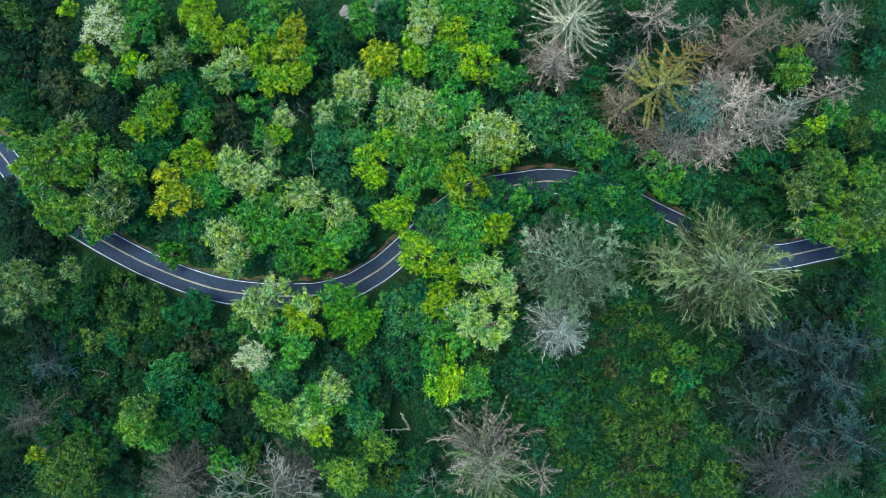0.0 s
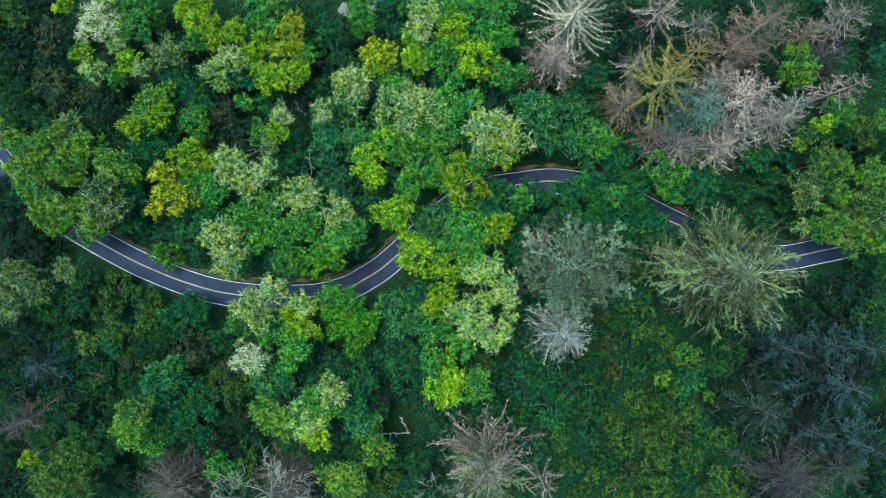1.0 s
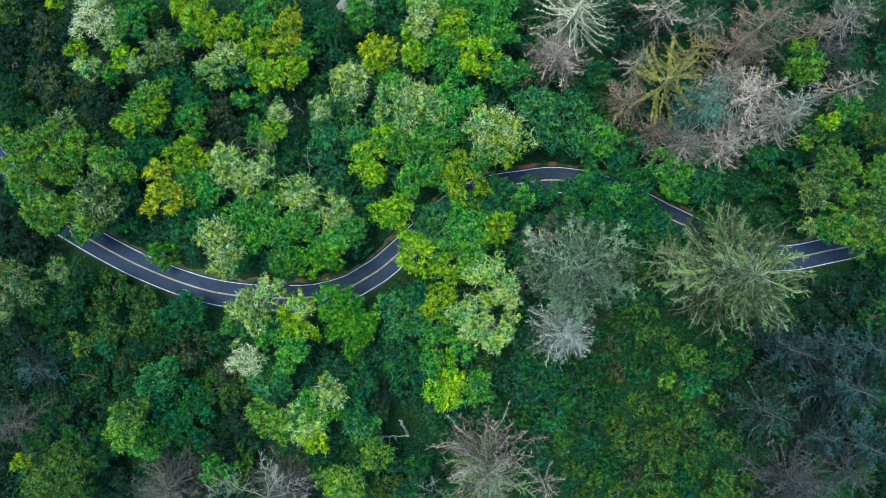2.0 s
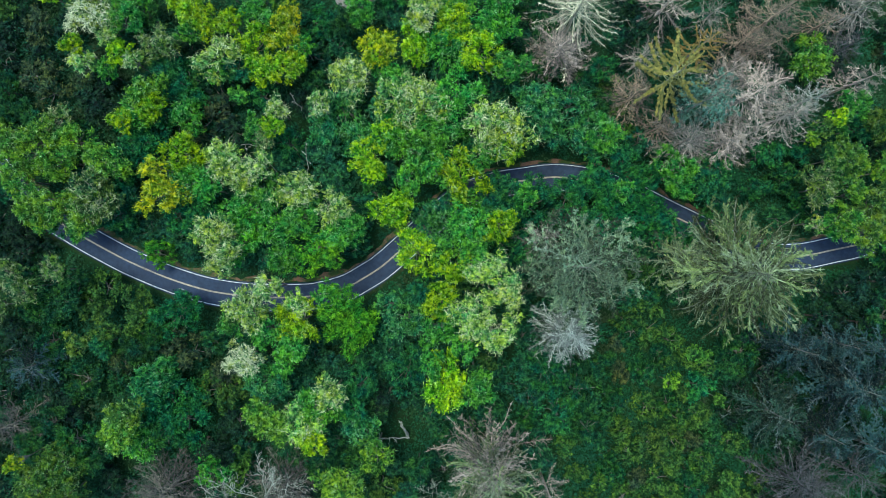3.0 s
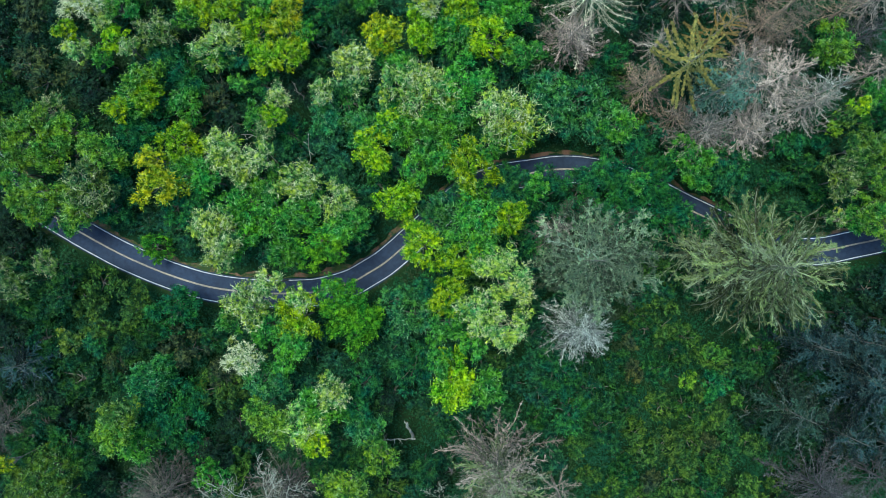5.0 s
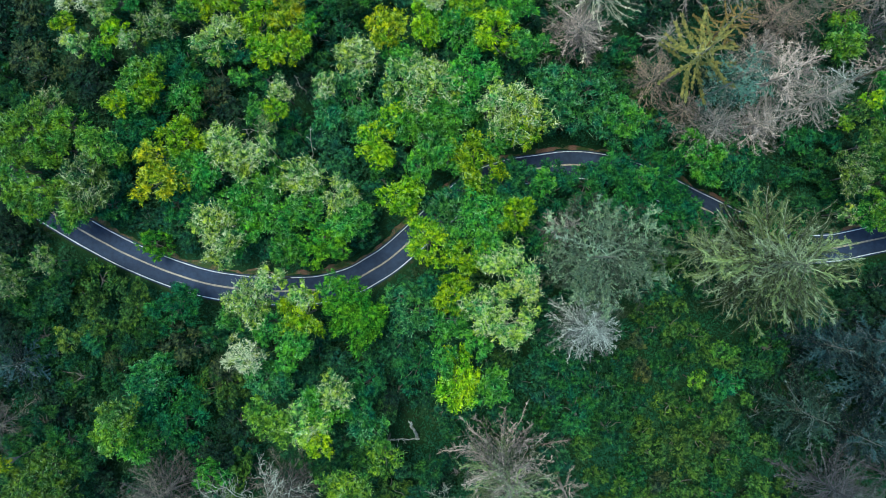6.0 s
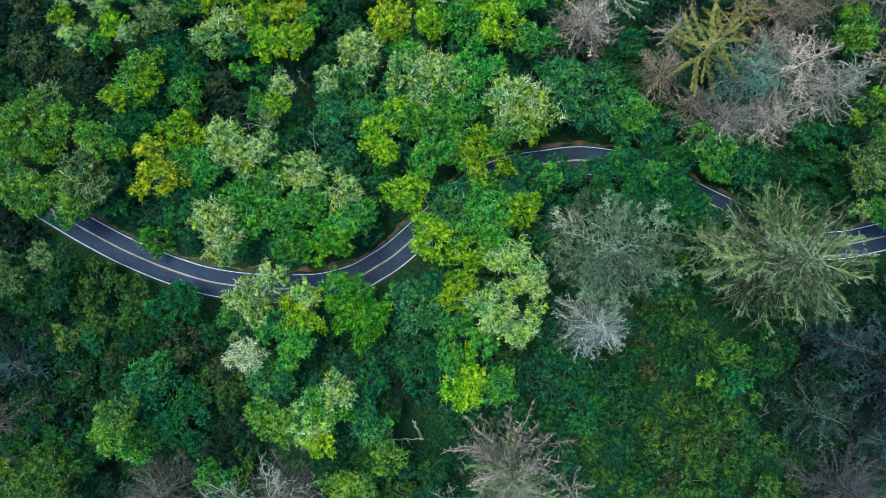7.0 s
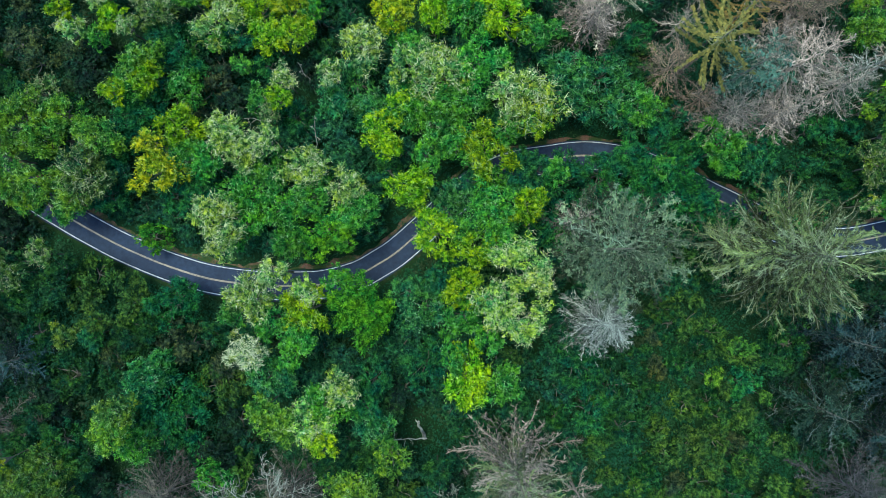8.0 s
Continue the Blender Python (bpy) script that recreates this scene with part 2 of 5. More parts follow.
SIDE = np.stack([-SIDE[:, 1], SIDE[:, 0]], axis=1)


def road_gap(x, y):
    """Distance of a place from the road's middle."""
    return float(np.min(np.hypot(LINE[:, 0] - x, LINE[:, 1] - y)))


def relief(x, y):
    """The ground's height: level by the road, gently uneven away from it."""
    d = road_gap(x, y)
    k = min(1.0, max(0.0, (d - 5.0) / 8.0))
    n = noise.noise(Vector((x * 0.03, y * 0.03, 1.7))) * 1.6 + noise.noise(Vector((x * 0.15, y * 0.15, 4.1))) * 0.35
    return k * n - 0.06


def strip(name, marks, z, material, label, rag=0.0, thick=0.0):
    """A band along the road between two distances from its middle, left positive."""
    verts, faces = [], []
    for i, (p, s) in enumerate(zip(LINE, SIDE)):
        w = [marks[0], marks[1]]
        if rag:
            w[0] += rag * noise.noise(Vector((i * 0.23, marks[0], 0.3)))
            w[1] += rag * (noise.noise(Vector((i * 0.23, marks[1], 5.3))) + 0.5 * noise.noise(Vector((i * 0.9, marks[1], 8.1))))
        a, b = p + s * w[0], p + s * w[1]
        verts += [(a[0], a[1], z), (b[0], b[1], z), (b[0], b[1], z - thick), (a[0], a[1], z - thick)]
        if i:
            k = 4 * i
            faces += [(k - 4, k, k + 1, k - 3), (k - 3, k + 1, k + 2, k - 2), (k - 1, k + 3, k, k - 4)]
    ob = new(name, mesh_of(name, verts, faces, material))
    return tagged(ob, label, "" if name == "road_marking" else name, kind="" if name == "road_marking" else "structure")


def ground():
    xs = np.concatenate([[-3000, -800, -300], np.arange(-160, 161, 2.5), [300, 800, 3000]])
    ys = np.concatenate([[-3000, -800, -300], np.arange(-110, 111, 2.5), [300, 800, 3000]])
    verts = [(x, y, relief(x, y) if abs(x) < 200 and abs(y) < 200 else -0.06) for y in ys for x in xs]
    nx = len(xs)
    faces = [(j * nx + i, j * nx + i + 1, (j + 1) * nx + i + 1, (j + 1) * nx + i) for j in range(len(ys) - 1) for i in range(nx - 1)]
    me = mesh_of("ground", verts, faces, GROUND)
    for p in me.polygons:
        p.use_smooth = True
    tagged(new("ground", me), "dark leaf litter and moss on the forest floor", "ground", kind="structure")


ground()
strip("verge", (2.8, 3.7), 0.0, VERGE, "bare brown soil and thin grass along the road", 1.3, 0.3)
strip("bank", (-3.7, -2.8), 0.0, BANK, "short dark grass along the road's lower edge", 0.5, 0.3)
road = strip("road", (-3.0, 3.0), 0.05, ASPHALT, "dark blue-grey asphalt of a winding two-lane road", 0.15, 0.1)
for offset, material, words in ((2.65, WHITE, "worn white edge line"), (-2.65, WHITE, "worn white edge line"), (0.085, AMBER_PAINT, "faded yellow centre line"), (-0.085, AMBER_PAINT, "faded yellow centre line")):
    half = 0.068 if material is WHITE else 0.065
    mark = strip("road_marking", (offset - half, offset + half), 0.056, material, words, 0.03, 0.004)
    mark.parent = road


# ---- broadleaf trees ----
GREEN = ("broadleaf_tree", "broadleaf tree with a full bright green crown", (0.056, 0.205, 0.028), 0.3)
LIME = ("broadleaf_tree", "broadleaf tree with light yellow-green leaves", (0.155, 0.290, 0.008), 0.3)
YELLOW = ("broadleaf_tree", "broadleaf tree turning yellow in early autumn", (0.205, 0.275, 0.008), 0.3)
TURNED = ("broadleaf_tree", "broadleaf tree with a bright golden yellow crown", (0.275, 0.345, 0.014), 0.3)
VIVID = ("broadleaf_tree", "broadleaf tree with a dense vivid green crown", (0.072, 0.228, 0.018), 0.0)
PALE = ("broadleaf_tree", "broadleaf tree, grey-green leaves and pale lichened twigs", (0.150, 0.275, 0.050), 0.75)
SILVER = ("broadleaf_tree", "half-bare broadleaf tree with whitish lichened twigs", (0.130, 0.220, 0.055), 1.0)
MELLOW = ("broadleaf_tree", "broadleaf tree with dull olive green leaves", (0.082, 0.190, 0.022), 0.3)
# a darker take on DEEP: the shade of dim woods is in its colour
SHADY = ("broadleaf_tree", "broadleaf tree with bluish green leaves, coloured darker for shade", (0.021, 0.082, 0.027), 0.0)
DEEP = ("broadleaf_tree", "lower broadleaf tree with deep blue-green leaves", (0.025, 0.125, 0.042), 0.0)
JADE = ("broadleaf_tree", "broadleaf tree with full blue-green leaves", (0.040, 0.165, 0.052), 0.3)
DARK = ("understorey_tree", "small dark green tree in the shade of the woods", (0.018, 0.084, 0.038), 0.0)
# the near-black leaf colour stands in for deep shade, not a darker species
DEEP_SHADE = ("understorey_tree", "small understorey tree, leaves coloured near black for deep shade", (0.008, 0.031, 0.017), 0.0)
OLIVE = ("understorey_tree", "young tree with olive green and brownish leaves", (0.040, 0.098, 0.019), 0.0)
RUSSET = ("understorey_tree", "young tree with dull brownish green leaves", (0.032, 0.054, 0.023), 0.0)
HAZE = ("broadleaf_tree", "broadleaf tree with dull grey-green leaves and pale twigs", (0.064, 0.140, 0.034), 0.6)
FADED = ("broadleaf_tree", "broadleaf tree with muted olive green leaves", (0.060, 0.128, 0.023), 0.3)


def crown_mesh(name, tufts, per, size, lobes, material):
    """A broadleaf crown of radius 1 and height about 1.3 round the origin: lobes of leaf tufts with gaps between."""
    a = rng.uniform(0, 6.28) + np.arange(lobes) * 6.28 / lobes + rng.uniform(-0.35, 0.35, lobes)
    d = rng.uniform(0.25, 0.82, lobes)
    mid = np.stack([np.cos(a) * d, np.sin(a) * d, rng.uniform(-0.22, 0.3, lobes) - d * d * 0.6], axis=1)
    mid = np.concatenate([mid, [[rng.uniform(-0.15, 0.15), rng.uniform(-0.15, 0.15), 0.25]]])
    rad = np.concatenate([rng.uniform(0.19, 0.37, lobes), [rng.uniform(0.28, 0.4)]])
    pick = rng.integers(0, lobes + 1, tufts * 3)
    way = unit(rng.normal(size=(tufts * 3, 3)) + np.array([0, 0, 0.35]))
    tip = mid[pick] + way * rad[pick][:, None] * rng.uniform(0.74, 1.2, (tufts * 3, 1))
    inside = (np.linalg.norm(tip[:, None] - mid[None], axis=2) < rad[None] * 0.78).any(axis=1)
    keep = np.where(~inside & (tip[:, 2] > -0.5))[0][:tufts]
    tip, way = tip[keep], way[keep]
    k = len(tip)
    spread = rng.normal(size=(k, per, 3)) * np.array([0.048, 0.048, 0.04]) - way[:, None] * rng.uniform(-0.05, 0.15, (k, per, 1))
    centres = (tip[:, None] + spread).reshape(-1, 3)
    along = (way[:, None] * 1.2 + rng.normal(size=(k, per, 3)) * 0.5 - np.array([0, 0, 0.15])).reshape(-1, 3)
    return leaf_mesh(name, leaves(centres, along, size, 0.5, 1.15), material), mid, tip, way


def twig_mesh(name, count, tufts, ways, size, material, thick=0.0055):
    """Fine crooked bare twigs that stand out of the leaf tufts of a crown of radius 1."""
    pick = rng.integers(0, len(tufts), count)
    high = tufts[pick, 2] > -0.15
    foot, way = tufts[pick][high], ways[pick][high]
    n = len(foot)
    along = unit((way + rng.normal(size=(n, 3)) * 0.9) * np.array([1, 1, 0.35]) + np.array([0, 0, 0.12]))
    start = foot + way * 0.05 + rng.normal(size=(n, 3)) * 0.04
    pieces = []
    for k in range(3):
        step = size * rng.uniform(0.2, 0.45, (n, 1))
        side = unit(np.cross(along, rng.normal(size=(n, 3)) * 0.5 + np.array([0, 0, 1]))) * thick * (1 - 0.22 * k)
        tip = start + along * step
        pieces += [np.stack([start - side, start + side, tip + side * 0.7], axis=1), np.stack([start - side, tip + side * 0.7, tip - side * 0.7], axis=1)]
        start, along = tip, unit(along + rng.normal(size=(n, 3)) * np.array([0.75, 0.75, 0.3]))
    return leaf_mesh(name, np.concatenate(pieces), material)


def trunk_mesh(name, mid):
    """A trunk from z = -1 to 0 and limbs into the crown's lobes; drawn long by its object's scale."""
    paths, radii = [crooked((0, 0, -1.0), (0.02, 0.01, -0.35), 5, 0.012)], [(0.05, 0.034)]
    for q in mid:
        paths.append(crooked((0.02, 0.01, -0.37), (q[0] * 0.8, q[1] * 0.8, q[2] * 0.1 - 0.02), 4, 0.04))
        radii.append((0.026, 0.008))
    return mesh_of(name, *tubes(paths, radii, 4), BARK)


CROWNS = []
for i in range(7):
    crown, mid, tufts, ways = crown_mesh("crown", 240, 26, 0.086, 10 + i % 3, LEAF)
    CROWNS.append((crown, twig_mesh("twig_cover", 560, tufts, ways, 0.22, TWIG), twig_mesh("twig_cover", 230, tufts, ways, 0.16, TWIG), trunk_mesh("trunk", mid)))
SMALL = []
for i in range(4):
    crown, mid, tufts, ways = crown_mesh("small_crown", 155, 25, 0.102, 7 + i % 3, LEAF)
    SMALL.append((crown, twig_mesh("twig_cover", 340, tufts, ways, 0.26, TWIG, 0.0075), twig_mesh("twig_cover", 90, tufts, ways, 0.2, TWIG, 0.0075), trunk_mesh("trunk", mid)))
TINY = []
for i in range(5):
    crown, mid, tufts, ways = crown_mesh("low_crown", 92, 22, 0.124, 6 + i % 3, SHADE_LEAF)
    TINY.append((crown, None, None, trunk_mesh("trunk", mid[:4])))
crown, mid, tufts, ways = crown_mesh("thin_crown", 150, 12, 0.10, 6, LEAF)
SPARSE = [(crown, twig_mesh("twig_cover", 800, tufts, ways, 0.27, DEADWOOD, 0.0095), None, trunk_mesh("trunk", mid))]


def leafy(x, y, height, radius, sort):
    """One broadleaf tree: trunk with limbs, leafy crown, and bare twigs where it has them."""
    name, label, colour, bare = sort
    pool = SPARSE if sort is SILVER else TINY if sort in (DARK, OLIVE, DEEP_SHADE, RUSSET) or (height < 10 and radius < 2.6) else SMALL if height < 9 or radius < 3.0 else CROWNS
    rng = np.random.default_rng(int(abs(x * 7919 + y * 10473) * 10))
    crown, many, few, trunk = pool[rng.integers(0, len(pool))]
    foot = relief(x, y) - 0.1
    tree = tagged(new(name), label, "tree", "broadleaf trees of the wood")
    tree.location = (x, y, foot)
    turn = rng.uniform(0, 360)
    tone = rng.uniform(0.82, 1.18)
    colour = tuple(min(0.5, c * tone * rng.uniform(0.93, 1.07)) for c in colour)
    r = radius * 1.24
    deep = min(r * rng.uniform(0.8, 1.0), (height - 1.0) / 1.5)
    middle = height - foot - deep * 0.72
    wide = rng.uniform(0.86, 1.16)
    m = pose(0, 0, middle, rng.uniform(-6, 6), rng.uniform(-6, 6), turn) @ Matrix.Diagonal((r * wide, r / wide, deep, 1))
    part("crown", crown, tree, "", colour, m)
    part("trunk", trunk, tree, "", None, pose(0, 0, middle, 0, 0, turn) @ Matrix.Diagonal((r, r, middle, 1)))
    if bare and many:
        part("twig_cover", many if bare > 0.5 else few, tree, "pale lichened bare twigs", (0.35, 0.39, 0.20) if sort is SILVER else (0.38, 0.43, 0.20) if sort is PALE else (0.20, 0.23, 0.10) if sort is HAZE else tuple(c * 1.6 + 0.05 for c in colour), m)
    return tree


# ---- conifers ----
MOSS = ((0.071, 0.099, 0.034), "tall old conifer with mossy grey-green boughs")
SAGE = ((0.084, 0.126, 0.070), "tall pine with grey-green needles")
GOLD = ((0.205, 0.195, 0.056), "spruce with golden green needles on star-like boughs")
AMBER = ((0.200, 0.145, 0.045), "spruce with browning golden needles")
TEAL = ((0.048, 0.104, 0.078), "spruce with dense blue-green needles")
SLATE = ((0.011, 0.027, 0.027), "dark thin-needled conifer with grey boughs")
FERN = ((0.013, 0.032, 0.021), "thin conifer with dull green needles")
FROST = ((0.165, 0.182, 0.145), "dying conifer with silvery grey twigs")
ASH = ((0.172, 0.146, 0.112), "dead conifer with ash-grey bare twigs")
ROSE = ((0.232, 0.180, 0.136), "dead conifer with pinkish grey bare twigs")
RUST = ((0.150, 0.103, 0.062), "dying conifer with rusty brown twigs")
DUSK = ((0.017, 0.016, 0.015), "dead conifer with dark grey bare twigs")
UMBER = ((0.054, 0.045, 0.030), "dead conifer with a dull brown mass of fine twigs")
TAUPE = ((0.140, 0.108, 0.082), "dying conifer with brownish grey twigs and pale tips")
BONE = ((0.300, 0.275, 0.170), "dead hemlock with bleached bare boughs")


def bough_mesh(name, kind):
    """A bough along +x, 1 long, drooping and rising at its tip, with side twigs and needles."""
    t = np.linspace(0, 1, 7)
    bend, sway = rng.uniform(-0.28, 0.28), rng.uniform(-0.05, 0.05)
    wave = rng.uniform(0, 6.28, 2)
    spine = np.stack([t, bend * t * t + sway * np.sin(t * 6) + 0.03 * (np.sin(t * 11 + wave[0]) - math.sin(wave[0])), -0.14 * np.sin(t * 2.6) + 0.08 * t * t + 0.02 * np.sin(t * 9 + wave[1])], axis=1)
    full = kind in ("LUSH", "STAR", "TUFT", "FAN")
    if kind in ("STAR", "RIBS"):
        spine[:, 1] = bend * 1.2 * t * t if kind == "STAR" else spine[:, 1] * 0.6
    paths, radii = [spine], [{"RIBS": (0.0075, 0.0035), "STAR": (0.014, 0.008), "LUSH": (0.014, 0.007), "TUFT": (0.004, 0.003), "FAN": (0.007, 0.004)}.get(kind, (0.0085, 0.004))]
    rails = [(spine[2:], 1.0)]
    twigs = {"BARE": 12, "THIN": 12, "LUSH": 7, "STAR": 10, "RIBS": 12, "TUFT": 7, "FAN": 11}[kind]
    for i in range(twigs):
        s = 0.22 + 0.72 * i / (twigs - 1) + rng.uniform(-0.04, 0.04)
        p = np.array([np.interp(s, t, spine[:, k]) for k in range(3)])
        left = 1 if i % 2 else -1
        long = {"BARE": 0.24, "THIN": 0.28, "LUSH": 0.40, "STAR": 0.07, "RIBS": 0.10, "TUFT": 0.42, "FAN": 0.34}[kind] * (1.1 - s * 0.75) * rng.uniform(0.6, 1.2)
        angle = rng.uniform(0.45, 1.05)
        way = np.array([math.cos(angle), left * math.sin(angle), rng.uniform(-0.25, 0.3)])
        twig = crooked(p, p + way * long, 3, 0.10 if full else 0.17)
        paths.append(twig)
        radii.append((0.0040, 0.0024))
        rails.append((twig, long))
        if not full:
            for _ in range(0 if kind == "RIBS" else 2):
                u = rng.uniform(0.2, 0.95)
                q = twig[0] + (twig[-1] - twig[0]) * u
                paths.append(np.array([q, q + (unit(rng.normal(size=3)) * 0.6 + way) * long * rng.uniform(0.25, 0.5)]))
                radii.append((0.0028, 0.002))
    verts, faces = tubes(paths, radii)
    wood = len(faces)
    foot, ways = [], []
    for rail, long in rails:
        count = int({"BARE": 55, "RIBS": 40, "THIN": 58, "LUSH": 210, "STAR": 320, "TUFT": 40, "FAN": 140}[kind] * max(long, 0.12))
        for _ in range(count):
            u = rng.uniform(0, len(rail) - 1.001)
            k = int(u)
            tangent = rail[k + 1] - rail[k]
            out = unit(rng.normal(size=3))
            foot.append(rail[k] + tangent * (u - k) + out * (0.025 if full else 0.03))
            ways.append(unit(tangent) * 0.9 + out * (0.8 if full else 1.1))
    if kind == "TUFT":
        for rail, long in rails[1:] + [(spine[-2:], 1.0)]:
            for knot in (rail[-1], rail[-1] * 0.45 + rail[0] * 0.55):
                knot = knot + rng.normal(size=3) * 0.02
                out = unit(rng.normal(size=(24, 3)) + np.array([0, 0, 0.6]))
                foot += list(knot + out * rng.uniform(0.015, 0.06, (24, 1)))
                ways += list(out)
    if foot:
        q = leaves(np.array(foot), np.array(ways), {"BARE": 0.08, "RIBS": 0.06, "THIN": 0.075, "LUSH": 0.038, "STAR": 0.07, "TUFT": 0.05, "FAN": 0.072}[kind], 0.3 if full else 0.08, 0.9)
        start = len(verts)
        verts += list(q.reshape(-1, 3))
        faces += [tuple(start + 3 * i + k for k in range(3)) for i in range(len(q))]
    me = mesh_of(name, verts, faces, LIVEWOOD if full else DEADWOOD, NEEDLE if full else DEADWOOD)
    for p in me.polygons[wood:]:
        p.material_index = 1
    return me


BOUGHS = {kind: [bough_mesh("bough", kind) for _ in range(6)] for kind in ("BARE", "THIN", "LUSH", "STAR", "RIBS", "TUFT", "FAN")}
BARE, THIN, LUSH, STAR, RIBS, TUFT, FAN = BOUGHS


def conifer(x, y, height, radius, sort, kind, fill):
    """A conifer: a straight tapered trunk and whorls of boughs, each a part."""
    colour, label = sort
    rng = np.random.default_rng(int(abs(x * 7919 + y * 10473) * 10))
    foot = relief(x, y) - 0.1
    tree = tagged(new("conifer"), label, "tree", "conifers of the wood")
    tree.location = (x, y, foot)
    top = height - foot
    verts, faces = tubes([crooked((0, 0, 0), (0, 0, top), 6, 0.002)], [(0.012 * top + 0.08, 0.03)], 8)
    part("trunk", mesh_of("trunk", verts, faces, DEADWOOD if kind in (BARE, THIN, RIBS) else BARK), tree, "", colour)
    count = int({"BARE": 56, "THIN": 64, "LUSH": 116, "STAR": 38, "RIBS": 84, "TUFT": 80, "FAN": 62}[kind] * fill)
    low = {"STAR": 0.5, "RIBS": 0.45, "LUSH": 0.28, "TUFT": 0.4, "FAN": 0.3}.get(kind, 0.36)
    for i in range(count):
        u = (i + rng.uniform(0, 1)) / count
        z = top * (low + (0.985 - low) * u)
        if kind in (LUSH, TUFT):
            reach = radius * math.sqrt(max(0.05, 1 - ((u - 0.45) / 0.62) ** 2))
        elif kind == STAR:
            reach = radius * (0.34 + 0.76 * (1 - u) ** 0.75)
        else:
            reach = radius * (0.16 + 0.94 * (1 - u) ** 0.75)
        reach *= rng.uniform(0.72, 1.12)
        rise = (-22 if kind == FAN else -14) + 48 * u ** 2 + rng.uniform(-7, 7)
        tone = rng.choice((0.25, 0.45, 0.95, 2.2) if kind == LUSH else (0.45, 0.9, 1.5, 2.7) if kind == FAN else (0.3, 0.7, 1.1, 2.0) if kind == TUFT else (0.8, 1.0, 1.2) if kind == STAR else (0.3, 0.65, 1.1, 2.2) if sort is FROST else (0.42, 0.7, 1.05, 1.9)) * rng.uniform(0.85, 1.15)
        m = pose(0, 0, z, 0, 0, i * 137.5 + rng.uniform(-14, 14)) @ pose(0, 0, 0, rng.uniform(-25, 25), -rise, 0) @ Matrix.Scale(reach, 4)
        bare = sort in (SLATE, FERN, MOSS, SAGE, DUSK, TAUPE) and rng.uniform() < (0.1 if sort is SAGE else 0.2 if sort in (SLATE, FERN) else 0.27)
        part("bough", BOUGHS[(RIBS if i % 2 else BARE) if bare else kind][rng.integers(0, 6)], tree, "pale bare bough" if bare else "", tuple(0.036 + c * 1.6 for c in colour) if bare else tuple(c * tone for c in colour), m)
    return tree


# woods above the bend, far end
leafy(-31.3, 19.7, 9.0, 3.3, DEEP)
leafy(-25.0, 43.6, 8.1, 3.5, DEEP)
leafy(-26.5, 38.2, 6.5, 4.2, DARK)
# trees over the road at the far bend
leafy(-79.7, 18.9, 15.2, 4.7, MELLOW)
leafy(-75.1, 15.8, 14.1, 4.0, MELLOW)
leafy(-82.4, 11.8, 14.2, 3.8, MELLOW)
leafy(-75.0, 6.6, 16.6, 4.0, MELLOW)
leafy(-69.6, 5.0, 15.2, 4.5, MELLOW)
leafy(-67.1, 8.9, 15.7, 4.7, HAZE)
leafy(-65.1, 15.2, 14.9, 3.9, MELLOW)
leafy(-83.8, 15.7, 14.6, 3.4, MELLOW)
leafy(-78.5, 5.5, 17.1, 3.1, MELLOW)
leafy(-65.5, 4.8, 10.7, 3.5, DEEP)
leafy(-65.3, 12.1, 10.7, 3.7, DEEP)
leafy(-72.3, 19.5, 13.9, 3.4, MELLOW)
# trees inside the bend
leafy(-54.0, 9.4, 16.7, 4.0, TURNED)
leafy(-54.9, 14.0, 16.5, 2.4, TURNED)
leafy(-50.2, 16.7, 14.5, 3.9, LIME)
leafy(-49.4, 11.2, 14.5, 3.9, GREEN)
leafy(-42.1, 15.6, 16.1, 3.6, PALE)
leafy(-38.9, 12.5, 15.6, 3.4, PALE)
leafy(-43.2, 1.0, 18.3, 4.0, PALE)
leafy(-40.7, -2.8, 19.3, 3.3, PALE)
leafy(-37.7, 5.6, 14.2, 4.7, GREEN)
leafy(-38.5, -0.1, 15.1, 3.6, GREEN)
leafy(-34.3, 9.0, 13.8, 3.4, GREEN)
leafy(-27.5, 9.7, 16.6, 3.6, PALE)
leafy(-31.2, 3.3, 15.3, 3.9, GREEN)
leafy(-24.3, -1.2, 16.0, 4.7, VIVID)
leafy(-20.3, 6.1, 16.4, 3.3, PALE)
leafy(-18.0, 3.1, 14.6, 3.2, GREEN)
leafy(-26.7, 4.4, 14.7, 3.4, GREEN)
leafy(-30.9, -3.5, 15.0, 3.1, GREEN)
leafy(-21.0, -3.6, 17.3, 2.4, VIVID)
leafy(-34.8, 13.9, 16.4, 2.9, PALE)
leafy(-20.3, 0.5, 16.3, 3.1, GREEN)
leafy(-48.1, 5.7, 11.7, 3.4, DEEP)
leafy(-45.0, 10.0, 15.7, 2.9, GREEN)
leafy(-58.3, -2.1, 6.0, 2.9, VIVID)
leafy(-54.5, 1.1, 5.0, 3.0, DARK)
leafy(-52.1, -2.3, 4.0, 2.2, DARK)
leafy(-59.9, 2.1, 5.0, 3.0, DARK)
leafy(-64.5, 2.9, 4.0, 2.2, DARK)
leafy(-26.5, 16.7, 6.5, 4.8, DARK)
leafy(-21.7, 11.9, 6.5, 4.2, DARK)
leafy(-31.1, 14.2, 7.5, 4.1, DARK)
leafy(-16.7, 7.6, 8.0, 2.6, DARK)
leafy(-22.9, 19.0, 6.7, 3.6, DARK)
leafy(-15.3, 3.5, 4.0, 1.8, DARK)
